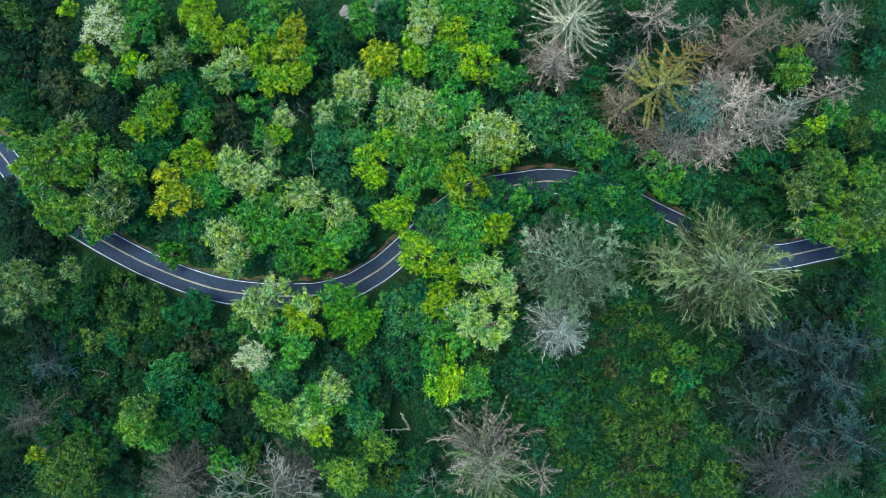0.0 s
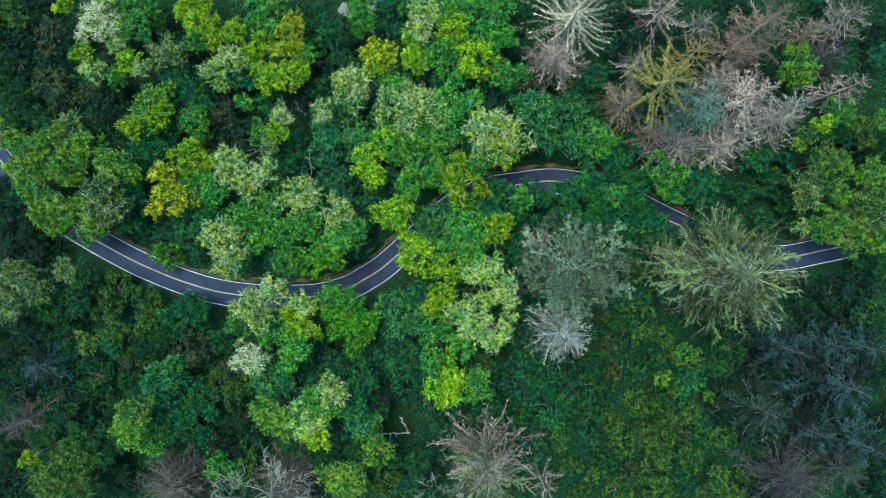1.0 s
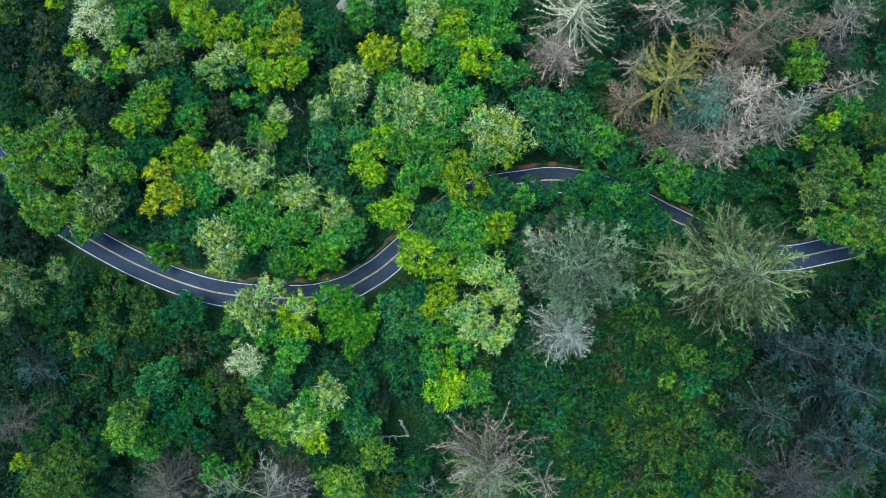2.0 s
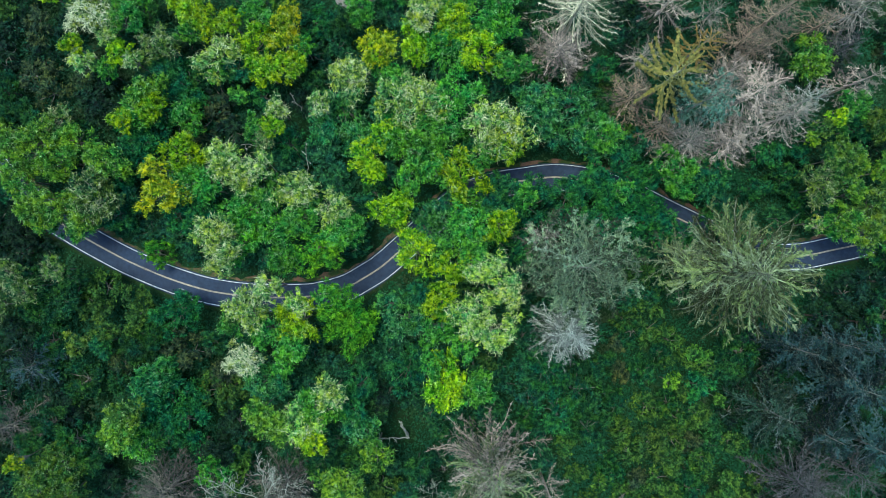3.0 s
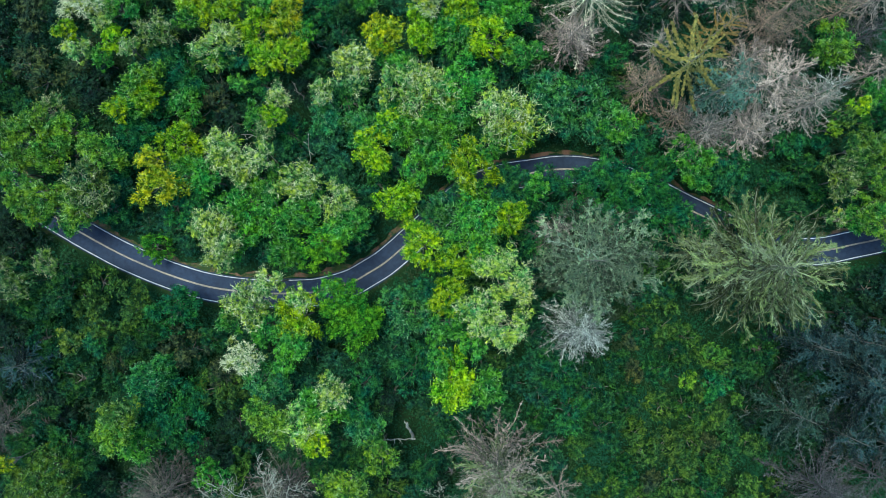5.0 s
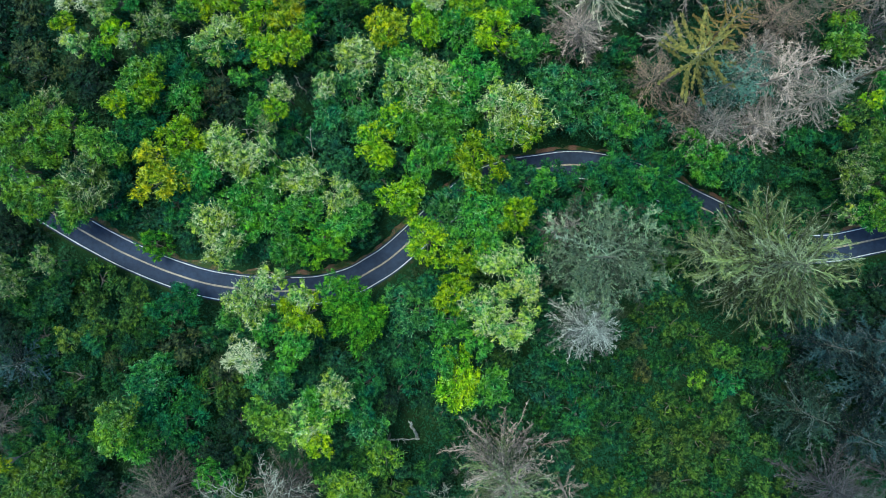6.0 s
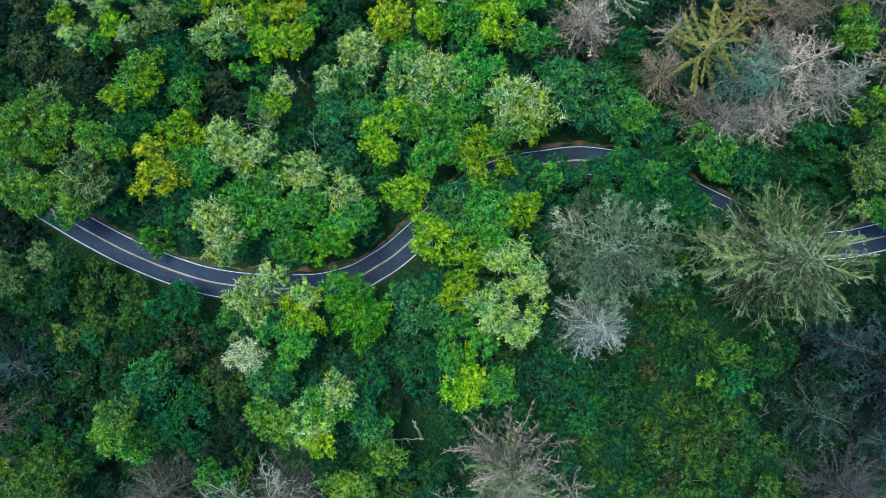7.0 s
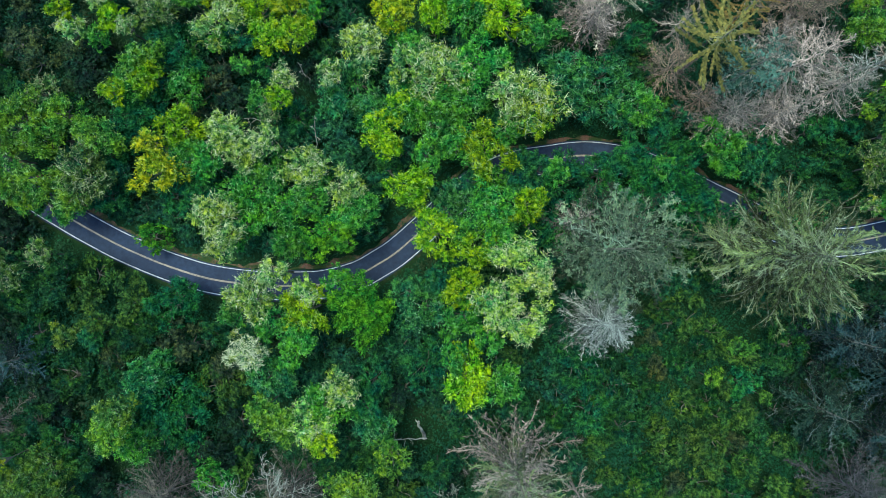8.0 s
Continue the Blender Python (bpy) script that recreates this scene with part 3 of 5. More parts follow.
# broadleaf crowns in the middle
leafy(-12.7, 37.2, 15.4, 3.7, YELLOW)
leafy(-18.0, 31.6, 14.7, 3.8, PALE)
leafy(-5.2, 38.4, 15.1, 3.6, LIME)
leafy(1.0, 38.2, 15.3, 4.7, GREEN)
leafy(2.1, 41.6, 15.8, 3.8, LIME)
leafy(6.5, 36.7, 16.8, 4.0, LIME)
leafy(-4.0, 41.9, 17.8, 2.8, PALE)
leafy(-3.5, 45.8, 16.6, 3.3, PALE)
leafy(-16.2, 45.7, 12.6, 3.4, GREEN)
leafy(-10.4, 31.9, 13.2, 3.4, GREEN)
leafy(-20.1, 26.6, 9.5, 4.7, JADE)
leafy(-23.7, 23.2, 9.5, 3.5, JADE)
leafy(-23.6, 26.5, 14.3, 2.5, PALE)
leafy(-4.1, 25.8, 16.8, 5.1, PALE)
leafy(-9.1, 28.2, 15.5, 3.8, PALE)
leafy(3.4, 27.7, 17.1, 4.0, GREEN)
leafy(-10.4, 20.1, 14.4, 4.3, GREEN)
leafy(-14.3, 15.7, 14.7, 3.4, LIME)
leafy(-11.2, 21.0, 14.4, 2.0, LIME)
leafy(-5.8, 18.0, 14.6, 4.3, GREEN)
leafy(-0.1, 20.2, 15.5, 3.9, GREEN)
leafy(10.6, 20.8, 19.4, 5.0, PALE)
leafy(7.6, 23.1, 18.0, 3.1, PALE)
leafy(3.2, 12.1, 17.7, 4.4, LIME)
leafy(-1.3, 13.5, 16.7, 3.1, GREEN)
leafy(12.2, 17.8, 17.8, 2.8, LIME)
leafy(-9.0, 6.0, 18.3, 3.8, LIME)
leafy(-16.7, 21.2, 9.5, 3.5, JADE)
leafy(-2.2, 22.1, 15.8, 3.4, GREEN)
leafy(-13.3, 12.4, 16.3, 2.2, LIME)
leafy(7.6, 15.4, 17.3, 2.8, GREEN)
leafy(-6.6, 11.9, 17.0, 2.8, GREEN)
leafy(-11.9, 26.3, 9.5, 3.0, JADE)
leafy(10.0, 41.2, 15.7, 3.9, GREEN)
leafy(11.3, 47.1, 16.2, 3.9, GREEN)
leafy(2.7, 47.7, 14.6, 4.5, GREEN)
leafy(13.2, 33.4, 16.4, 3.3, GREEN)
leafy(12.9, 31.4, 7.4, 4.1, DARK)
leafy(18.2, 27.4, 13.1, 4.0, JADE)
leafy(20.7, 22.2, 13.1, 3.6, JADE)
leafy(29.9, 20.7, 12.2, 5.2, JADE)
leafy(31.5, 20.7, 15.7, 3.1, GREEN)
leafy(25.3, 27.1, 11.7, 4.0, JADE)
leafy(17.7, 23.1, 7.5, 3.6, DARK)
leafy(-11.0, 46.9, 5.0, 3.6, DARK)
leafy(-23.4, 44.0, 6.5, 3.0, DARK)
leafy(15.3, 41.5, 7.3, 3.6, DARK)
# crowns beside and below the bend
leafy(-5.0, -1.9, 19.9, 3.8, LIME)
leafy(5.4, 1.9, 18.7, 4.4, GREEN)
leafy(10.8, 2.9, 19.6, 3.0, LIME)
leafy(2.0, -5.2, 21.6, 3.2, LIME)
leafy(0.7, -1.4, 19.4, 2.8, GREEN)
leafy(8.9, -6.5, 23.3, 4.0, PALE)
leafy(-0.4, -11.0, 20.4, 3.2, LIME)
leafy(5.5, -3.1, 20.8, 3.0, GREEN)
leafy(5.4, -13.8, 22.5, 3.8, PALE)
leafy(9.7, -17.2, 22.9, 4.0, PALE)
leafy(-0.1, -16.4, 20.2, 3.5, GREEN)
leafy(4.4, -19.9, 20.1, 2.7, GREEN)
leafy(0.7, -26.6, 19.8, 4.6, LIME)
leafy(6.7, -27.5, 19.4, 3.5, GREEN)
leafy(-1.8, -23.0, 20.2, 2.7, GREEN)
leafy(12.1, -9.7, 23.2, 2.5, PALE)
leafy(-3.6, 3.0, 12.5, 3.6, JADE)
leafy(16.8, 6.9, 14.9, 4.7, DEEP)
leafy(15.8, 8.2, 18.2, 2.4, GREEN)
leafy(25.0, 9.1, 13.3, 4.1, DEEP)
leafy(33.4, 8.5, 13.0, 4.8, DEEP)
leafy(34.0, 9.4, 17.1, 2.2, GREEN)
leafy(29.6, 3.1, 13.6, 4.5, DEEP)
leafy(40.4, 3.4, 12.4, 4.4, DEEP)
leafy(29.1, 12.3, 12.8, 3.0, DEEP)
leafy(9.8, 7.6, 14.6, 3.2, DEEP)
leafy(10.4, 11.3, 13.2, 2.5, DEEP)
leafy(13.4, 9.5, 14.7, 2.5, DEEP)
leafy(35.4, 15.4, 13.0, 3.4, DEEP)
leafy(38.1, 12.6, 11.3, 2.8, DEEP)
leafy(44.9, 12.7, 17.5, 4.0, GREEN)
leafy(52.8, 12.8, 12.7, 4.6, DEEP)
leafy(41.5, 12.4, 11.3, 2.8, DEEP)
leafy(71.6, 35.5, 15.0, 4.0, MELLOW)
leafy(-36.8, -13.2, 19.8, 4.0, PALE)
leafy(-32.7, -9.1, 19.5, 2.8, PALE)
leafy(-32.9, -17.0, 17.5, 3.3, GREEN)
leafy(-27.4, -15.5, 18.9, 3.7, LIME)
leafy(-27.2, -11.9, 18.2, 2.6, PALE)
leafy(-19.5, -12.8, 18.3, 4.0, VIVID)
leafy(-17.8, -16.3, 17.0, 4.4, VIVID)
leafy(-15.6, -15.9, 17.4, 3.2, VIVID)
leafy(-37.8, -22.5, 19.1, 3.1, SILVER)
leafy(-29.1, -21.5, 17.4, 3.5, GREEN)
leafy(-24.1, -32.4, 17.5, 4.4, GREEN)
leafy(-26.7, -34.6, 18.5, 3.7, PALE)
leafy(-20.9, -28.8, 18.6, 3.1, PALE)
leafy(-17.1, -33.3, 13.3, 3.4, DEEP)
leafy(-16.0, -37.1, 13.1, 3.9, JADE)
leafy(-24.1, -37.7, 19.1, 2.8, LIME)
leafy(-40.0, -16.1, 17.7, 2.4, GREEN)
leafy(-21.5, -10.7, 15.9, 2.7, GREEN)
leafy(-9.7, -20.3, 8.3, 4.7, DARK)
leafy(-12.1, -23.1, 7.0, 3.8, DARK)
leafy(-6.7, -15.4, 14.7, 4.1, JADE)
leafy(-9.8, -12.6, 13.6, 2.7, JADE)
leafy(-4.5, -9.5, 13.4, 2.7, DEEP)
leafy(-21.4, -24.9, 8.9, 3.5, DARK)
leafy(-34.4, -27.3, 13.8, 4.0, JADE)
leafy(-15.7, -27.5, 7.5, 4.1, DARK)
leafy(-6.8, -25.1, 14.4, 4.0, DEEP)
leafy(-26.3, -22.6, 7.9, 3.0, DARK)
leafy(-16.1, -28.6, 13.8, 3.2, DEEP)
# crowns below the bend
leafy(-42.7, -29.6, 8.9, 4.0, OLIVE)
leafy(-41.7, -36.9, 8.1, 4.1, DEEP_SHADE)
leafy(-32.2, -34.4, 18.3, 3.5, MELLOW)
leafy(-91.2, -1.3, 6.5, 4.8, DEEP_SHADE)
leafy(-85.2, -2.5, 6.5, 4.2, DEEP_SHADE)
leafy(-91.6, 8.3, 6.6, 3.6, DEEP_SHADE)
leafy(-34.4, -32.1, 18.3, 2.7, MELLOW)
leafy(-86.2, 3.5, 6.5, 3.0, DEEP_SHADE)
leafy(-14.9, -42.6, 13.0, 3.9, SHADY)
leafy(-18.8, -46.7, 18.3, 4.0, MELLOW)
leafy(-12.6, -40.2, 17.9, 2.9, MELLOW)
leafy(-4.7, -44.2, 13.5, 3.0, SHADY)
leafy(-2.3, -48.4, 9.2, 2.9, DEEP_SHADE)
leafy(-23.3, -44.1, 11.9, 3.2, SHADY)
leafy(-10.7, -30.6, 10.0, 3.5, DEEP_SHADE)
leafy(-44.8, -42.4, 9.8, 3.5, DEEP_SHADE)
leafy(-28.7, -50.1, 7.9, 3.5, DEEP_SHADE)
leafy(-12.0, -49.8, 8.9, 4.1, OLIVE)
# saplings and low crowns on the open slope
leafy(26.3, -30.0, 14.4, 5.0, SHADY)
leafy(22.6, -33.6, 14.8, 3.8, DEEP)
leafy(28.6, -37.2, 12.9, 3.9, SHADY)
leafy(20.3, -25.1, 14.6, 3.4, DEEP)
leafy(17.5, -30.7, 9.6, 3.5, DARK)
leafy(31.9, -25.0, 8.0, 3.3, SHADY)
leafy(16.4, -24.9, 8.9, 3.3, DARK)
leafy(82.0, -10.7, 10.0, 4.7, DEEP_SHADE)
leafy(87.9, -8.3, 10.0, 4.7, DEEP_SHADE)
leafy(76.1, -15.4, 10.0, 4.1, DEEP_SHADE)
leafy(89.0, -15.3, 11.0, 4.2, SHADY)
leafy(84.4, -16.5, 10.0, 4.1, DEEP_SHADE)
leafy(90.1, -3.6, 10.0, 3.5, SHADY)
leafy(75.8, -9.6, 8.0, 2.9, DEEP_SHADE)
leafy(66.5, -25.1, 8.0, 4.1, DEEP_SHADE)
leafy(20.2, -44.4, 7.0, 3.6, DARK)
leafy(27.5, -47.1, 6.0, 2.6, OLIVE)
leafy(28.7, -53.1, 6.0, 2.6, OLIVE)
# crowns that hide the road between the bends
leafy(-0.7, 4.6, 13.0, 3.5, JADE)
leafy(2.1, 7.3, 13.0, 3.0, DEEP)
leafy(6.1, 6.5, 14.0, 2.9, GREEN)
leafy(10.1, 8.8, 13.0, 2.7, DEEP)
leafy(-2.2, 6.4, 11.0, 2.4, GREEN)
leafy(31.2, 10.4, 11.0, 3.0, DEEP)
leafy(35.0, 6.6, 12.0, 3.2, DEEP)
leafy(39.6, 7.7, 12.0, 3.0, DEEP)
leafy(27.5, 11.1, 9.0, 2.3, DEEP)
leafy(42.8, 4.0, 11.0, 2.5, DEEP)
leafy(55.7, 2.8, 9.0, 2.6, DEEP)
leafy(59.9, 0.5, 9.0, 2.8, DEEP)
leafy(65.8, -1.3, 9.0, 2.6, DEEP)
leafy(86.4, 1.0, 14.0, 2.9, MELLOW)
leafy(-90.0, 11.7, 8.0, 2.9, DEEP_SHADE)
leafy(-86.4, 10.4, 10.0, 2.6, DEEP)
leafy(-79.5, 4.0, 11.0, 2.8, GREEN)
leafy(-76.5, 3.4, 9.0, 2.3, DEEP)
leafy(-91.7, 3.5, 6.5, 4.2, DEEP_SHADE)
leafy(-85.4, 1.1, 8.0, 3.5, DEEP_SHADE)
leafy(-71.9, 2.2, 10.0, 2.6, GREEN)
leafy(16.9, 8.8, 9.0, 2.3, DEEP)
leafy(21.2, 9.1, 9.0, 2.3, DEEP)
leafy(26.1, 9.7, 9.0, 2.3, DEEP)
leafy(44.8, 1.8, 10.0, 2.3, DEEP)
leafy(49.9, 0.6, 9.0, 2.6, DEEP)
leafy(52.2, -1.3, 9.0, 2.6, DEEP)
leafy(88.1, 0.5, 12.0, 2.5, DEEP)
leafy(-84.9, 18.1, 12.0, 2.3, SHADY)
leafy(-85.1, 19.4, 14.0, 2.3, MELLOW)
# thicket of saplings on the open slope
leafy(31.8, -19.2, 8.5, 1.6, DARK)
leafy(31.8, -48.2, 8.5, 1.9, OLIVE)
# near-black trees added as shade under the dead conifers
leafy(38.9, 43.7, 8.0, 3.5, DEEP_SHADE)
leafy(44.8, 44.8, 8.0, 3.3, DEEP_SHADE)
leafy(58.4, 39.6, 8.0, 3.5, DEEP_SHADE)
leafy(78.0, 36.6, 8.0, 3.3, DEEP_SHADE)
leafy(82.8, 43.7, 8.0, 3.8, DEEP_SHADE)
leafy(62.0, 48.4, 8.0, 3.5, DEEP_SHADE)
leafy(67.3, 36.0, 8.0, 3.3, DEEP_SHADE)
leafy(36.8, 38.0, 7.0, 3.3, DEEP_SHADE)
leafy(82.8, 33.1, 8.0, 3.5, DEEP_SHADE)
leafy(91.0, 43.7, 8.0, 3.5, DEEP_SHADE)
leafy(37.9, 47.5, 7.0, 3.3, DEEP_SHADE)
leafy(75.6, 41.9, 8.0, 3.3, DEEP_SHADE)
leafy(54.6, 36.8, 7.0, 3.1, DEEP_SHADE)
leafy(47.5, 29.7, 7.0, 3.3, DEEP_SHADE)
leafy(19.7, 43.1, 10.0, 3.0, SHADY)
leafy(17.3, 47.7, 10.0, 3.0, SHADY)
leafy(21.0, 35.1, 9.0, 2.8, SHADY)
# near-black understorey standing in for shade below the conifers
leafy(90.9, -26.5, 7.0, 4.0, DEEP_SHADE)
leafy(86.2, -39.7, 7.0, 4.0, DEEP_SHADE)
leafy(93.4, -37.3, 7.0, 4.0, DEEP_SHADE)
leafy(68.0, -40.5, 6.0, 3.8, DEEP_SHADE)
leafy(74.1, -31.3, 7.0, 4.0, DEEP_SHADE)
leafy(81.3, -32.5, 7.0, 4.0, DEEP_SHADE)
leafy(73.0, -44.5, 7.0, 4.0, DEEP_SHADE)
leafy(83.8, -44.5, 7.0, 4.0, DEEP_SHADE)
leafy(91.7, -52.3, 7.0, 4.0, DEEP_SHADE)
leafy(80.1, -25.8, 7.0, 3.8, DEEP_SHADE)
leafy(74.7, -52.0, 6.0, 4.1, DEEP_SHADE)
leafy(93.4, -44.5, 7.0, 4.0, DEEP_SHADE)
leafy(68.7, -51.4, 6.0, 3.8, DEEP_SHADE)
# rounded young trees crowding the slope
# young trees in the gaps
leafy(-12.9, 49.6, 9.1, 2.5, DEEP)
leafy(-9.7, 50.2, 8.3, 3.1, DEEP)
leafy(21.4, 49.9, 8.4, 2.6, SHADY)
leafy(41.4, 49.7, 9.3, 3.0, SHADY)
leafy(80.8, 50.6, 6.6, 3.1, DARK)
leafy(51.7, 45.5, 7.9, 3.0, DARK)
leafy(-19.3, 43.3, 10.8, 3.1, SHADY)
leafy(35.3, 42.0, 6.3, 2.0, DARK)
leafy(-21.1, 39.5, 8.6, 2.8, DARK)
leafy(91.2, 39.1, 7.9, 2.7, DARK)
leafy(-5.2, 35.4, 8.5, 2.4, DEEP)
leafy(31.4, 34.6, 10.7, 2.5, DEEP)
leafy(-1.1, 33.8, 9.9, 2.4, DARK)
leafy(7.0, 33.4, 8.0, 3.0, DEEP)
leafy(-25.2, 31.6, 8.8, 2.6, SHADY)
leafy(28.7, 32.3, 8.9, 2.6, SHADY)
leafy(33.7, 31.9, 6.4, 3.1, OLIVE)
leafy(30.6, 27.9, 9.7, 3.2, SHADY)
leafy(34.9, 26.1, 7.8, 2.0, OLIVE)
leafy(37.8, 21.8, 6.4, 2.1, OLIVE)
leafy(4.3, 19.2, 10.6, 3.0, DEEP)
leafy(39.6, 19.9, 8.8, 2.1, DARK)
leafy(43.7, 18.5, 6.9, 2.8, DARK)
leafy(-72.8, 16.0, 8.7, 2.5, DARK)
leafy(-60.9, 16.0, 8.8, 2.9, DEEP)
leafy(-10.6, 13.5, 9.8, 3.1, DARK)
leafy(-13.5, 9.6, 8.3, 3.3, DEEP)
leafy(-62.7, 8.3, 8.2, 3.0, DARK)
leafy(55.5, 7.9, 9.5, 2.3, DARK)
leafy(-53.3, 5.5, 8.9, 2.9, DEEP)
leafy(24.7, 4.3, 9.2, 2.9, DEEP)
leafy(15.1, 1.4, 10.1, 3.1, DEEP)
leafy(12.3, -1.2, 11.1, 3.2, DEEP)
leafy(-35.8, -2.9, 10.9, 2.9, DARK)
leafy(-17.7, -1.7, 8.3, 2.5, DARK)
leafy(16.9, -2.1, 10.8, 3.1, DEEP)
leafy(39.4, -2.5, 7.6, 2.2, SHADY)
leafy(44.1, -2.0, 6.3, 2.7, DARK)
leafy(-1.7, -7.3, 7.2, 2.1, SHADY)
leafy(15.6, -6.2, 8.0, 2.8, DARK)
leafy(19.4, -6.3, 7.6, 2.2, DARK)
leafy(41.1, -6.1, 7.2, 3.0, OLIVE)
leafy(5.0, -9.1, 6.8, 3.1, OLIVE)
leafy(44.9, -8.0, 8.4, 3.0, SHADY)
leafy(17.0, -10.7, 6.7, 2.9, DARK)
leafy(37.8, -11.3, 8.0, 2.4, DARK)
leafy(42.1, -11.3, 6.1, 2.8, DARK)
leafy(47.3, -11.1, 8.3, 2.2, SHADY)
leafy(21.9, -12.1, 8.3, 2.2, DARK)
leafy(14.9, -15.1, 7.7, 2.7, SHADY)
leafy(18.8, -14.1, 6.7, 2.1, DARK)
leafy(71.4, -16.7, 7.1, 2.4, DARK)
leafy(-25.5, -19.3, 6.0, 2.3, DARK)
leafy(16.6, -19.2, 7.7, 3.1, DARK)
leafy(67.9, -19.1, 7.2, 3.1, DARK)
leafy(-39.3, -20.7, 6.6, 2.9, SHADY)
leafy(19.8, -21.9, 8.4, 2.7, DARK)
leafy(6.4, -25.4, 6.8, 2.1, DARK)
leafy(9.1, -24.3, 8.0, 2.2, OLIVE)
leafy(11.5, -26.1, 6.7, 3.0, DARK)
leafy(-30.9, -29.4, 6.9, 3.0, DARK)
leafy(-27.0, -28.8, 6.3, 2.8, DARK)
leafy(13.3, -29.2, 7.3, 2.3, DARK)
leafy(-5.3, -31.4, 8.3, 2.6, DARK)
leafy(10.9, -33.5, 7.9, 2.5, SHADY)
leafy(-12.9, -34.4, 8.8, 2.5, SHADY)
leafy(-2.2, -35.1, 6.7, 2.2, DARK)
leafy(1.5, -36.0, 6.1, 2.8, DARK)
leafy(7.8, -35.7, 7.4, 2.6, DARK)
leafy(17.3, -35.3, 9.2, 2.7, SHADY)
leafy(4.5, -37.0, 9.3, 2.6, SHADY)
leafy(10.6, -37.0, 8.5, 3.0, DARK)
leafy(-0.6, -38.4, 7.4, 2.1, SHADY)
leafy(15.4, -38.9, 8.9, 2.0, SHADY)
leafy(19.5, -38.9, 6.8, 2.2, DARK)
leafy(-40.1, -41.7, 6.8, 2.4, DARK)
leafy(-32.1, -41.2, 6.2, 2.0, SHADY)
leafy(-21.1, -40.2, 8.0, 2.3, DARK)
leafy(24.9, -40.9, 7.2, 2.8, OLIVE)
leafy(-29.8, -42.9, 8.9, 2.4, SHADY)
leafy(-0.9, -43.5, 6.8, 2.0, DARK)
leafy(-40.6, -44.8, 9.2, 2.9, OLIVE)
leafy(-9.8, -45.6, 7.6, 2.1, DARK)
leafy(-43.6, -46.7, 9.4, 2.2, SHADY)
leafy(-41.8, -48.9, 8.6, 2.4, OLIVE)
leafy(-6.6, -49.9, 9.2, 2.3, DARK)
leafy(-45.1, -52.8, 7.9, 2.6, DARK)
leafy(-7.6, -53.1, 9.0, 2.8, DARK)
leafy(-2.5, -53.6, 8.0, 2.2, DARK)
# woods above the road
leafy(-75.3, 47.3, 14.0, 1.9, LIME)
leafy(-69.7, 43.5, 14.5, 3.9, SILVER)
leafy(-71.7, 37.9, 14.0, 2.4, LIME)
leafy(-70.5, 34.8, 13.0, 2.7, PALE)
leafy(-66.5, 42.2, 13.0, 3.0, PALE)
leafy(-63.3, 42.8, 13.0, 3.2, GREEN)
leafy(-62.4, 36.2, 14.0, 2.8, LIME)
leafy(-66.8, 33.5, 11.0, 2.4, GREEN)
leafy(-59.8, 34.5, 14.0, 1.9, PALE)
leafy(-62.7, 48.0, 11.0, 3.8, GREEN)
leafy(-59.1, 45.4, 10.0, 3.3, SHADY)
leafy(-68.0, 47.7, 12.0, 2.7, PALE)
leafy(-54.9, 38.1, 13.5, 3.5, HAZE)
leafy(-55.0, 34.4, 10.0, 3.1, DEEP)
leafy(-57.9, 28.3, 14.0, 4.1, MELLOW)
leafy(-56.2, 25.4, 14.5, 2.8, LIME)
leafy(-62.1, 23.2, 14.0, 2.6, LIME)
leafy(-60.3, 20.2, 11.0, 4.0, DEEP)
leafy(-59.9, 24.7, 12.0, 3.7, GREEN)
leafy(-51.6, 30.9, 10.0, 4.6, DEEP)
leafy(-50.8, 24.9, 10.5, 3.3, GREEN)
leafy(-49.0, 32.8, 9.0, 2.9, SHADY)
leafy(-55.5, 24.0, 9.0, 2.9, DEEP)
leafy(-50.1, 45.8, 12.5, 3.7, LIME)
leafy(-49.7, 40.8, 12.0, 2.8, GREEN)
leafy(-45.2, 42.1, 13.5, 3.0, LIME)
leafy(-41.2, 42.6, 13.5, 2.8, LIME)
leafy(-51.4, 48.8, 12.0, 2.6, LIME)
leafy(-43.7, 35.6, 14.5, 3.9, PALE)
leafy(-41.1, 33.9, 12.0, 2.8, DEEP)
leafy(-43.9, 33.3, 12.0, 2.4, GREEN)
leafy(-36.2, 45.6, 13.0, 3.7, GREEN)
leafy(-37.3, 38.2, 13.0, 3.7, LIME)
leafy(-34.5, 33.1, 13.0, 3.0, LIME)
leafy(-30.8, 38.5, 14.0, 3.0, YELLOW)
leafy(-29.7, 34.0, 14.0, 3.0, LIME)
leafy(-30.4, 42.6, 13.5, 3.0, YELLOW)
leafy(-33.3, 47.9, 13.0, 2.8, MELLOW)
leafy(-27.0, 37.7, 13.0, 2.4, GREEN)
leafy(-40.4, 47.1, 12.0, 2.4, SHADY)
leafy(-40.7, 29.0, 9.0, 2.2, GREEN)
leafy(-36.3, 29.5, 8.0, 2.7, DEEP)
leafy(-32.0, 25.5, 14.0, 2.4, PALE)
leafy(-32.9, 21.9, 15.0, 2.3, LIME)
leafy(-36.8, 22.0, 12.0, 2.8, GREEN)
leafy(-34.8, 20.1, 12.0, 2.2, HAZE)
leafy(-77.3, 23.9, 10.0, 2.7, HAZE)
leafy(-81.3, 22.8, 9.0, 3.3, SHADY)
leafy(-84.2, 25.4, 8.0, 2.9, SHADY)
leafy(-74.8, 22.4, 8.0, 3.1, SHADY)
leafy(-81.8, 43.1, 8.0, 3.8, RUSSET)
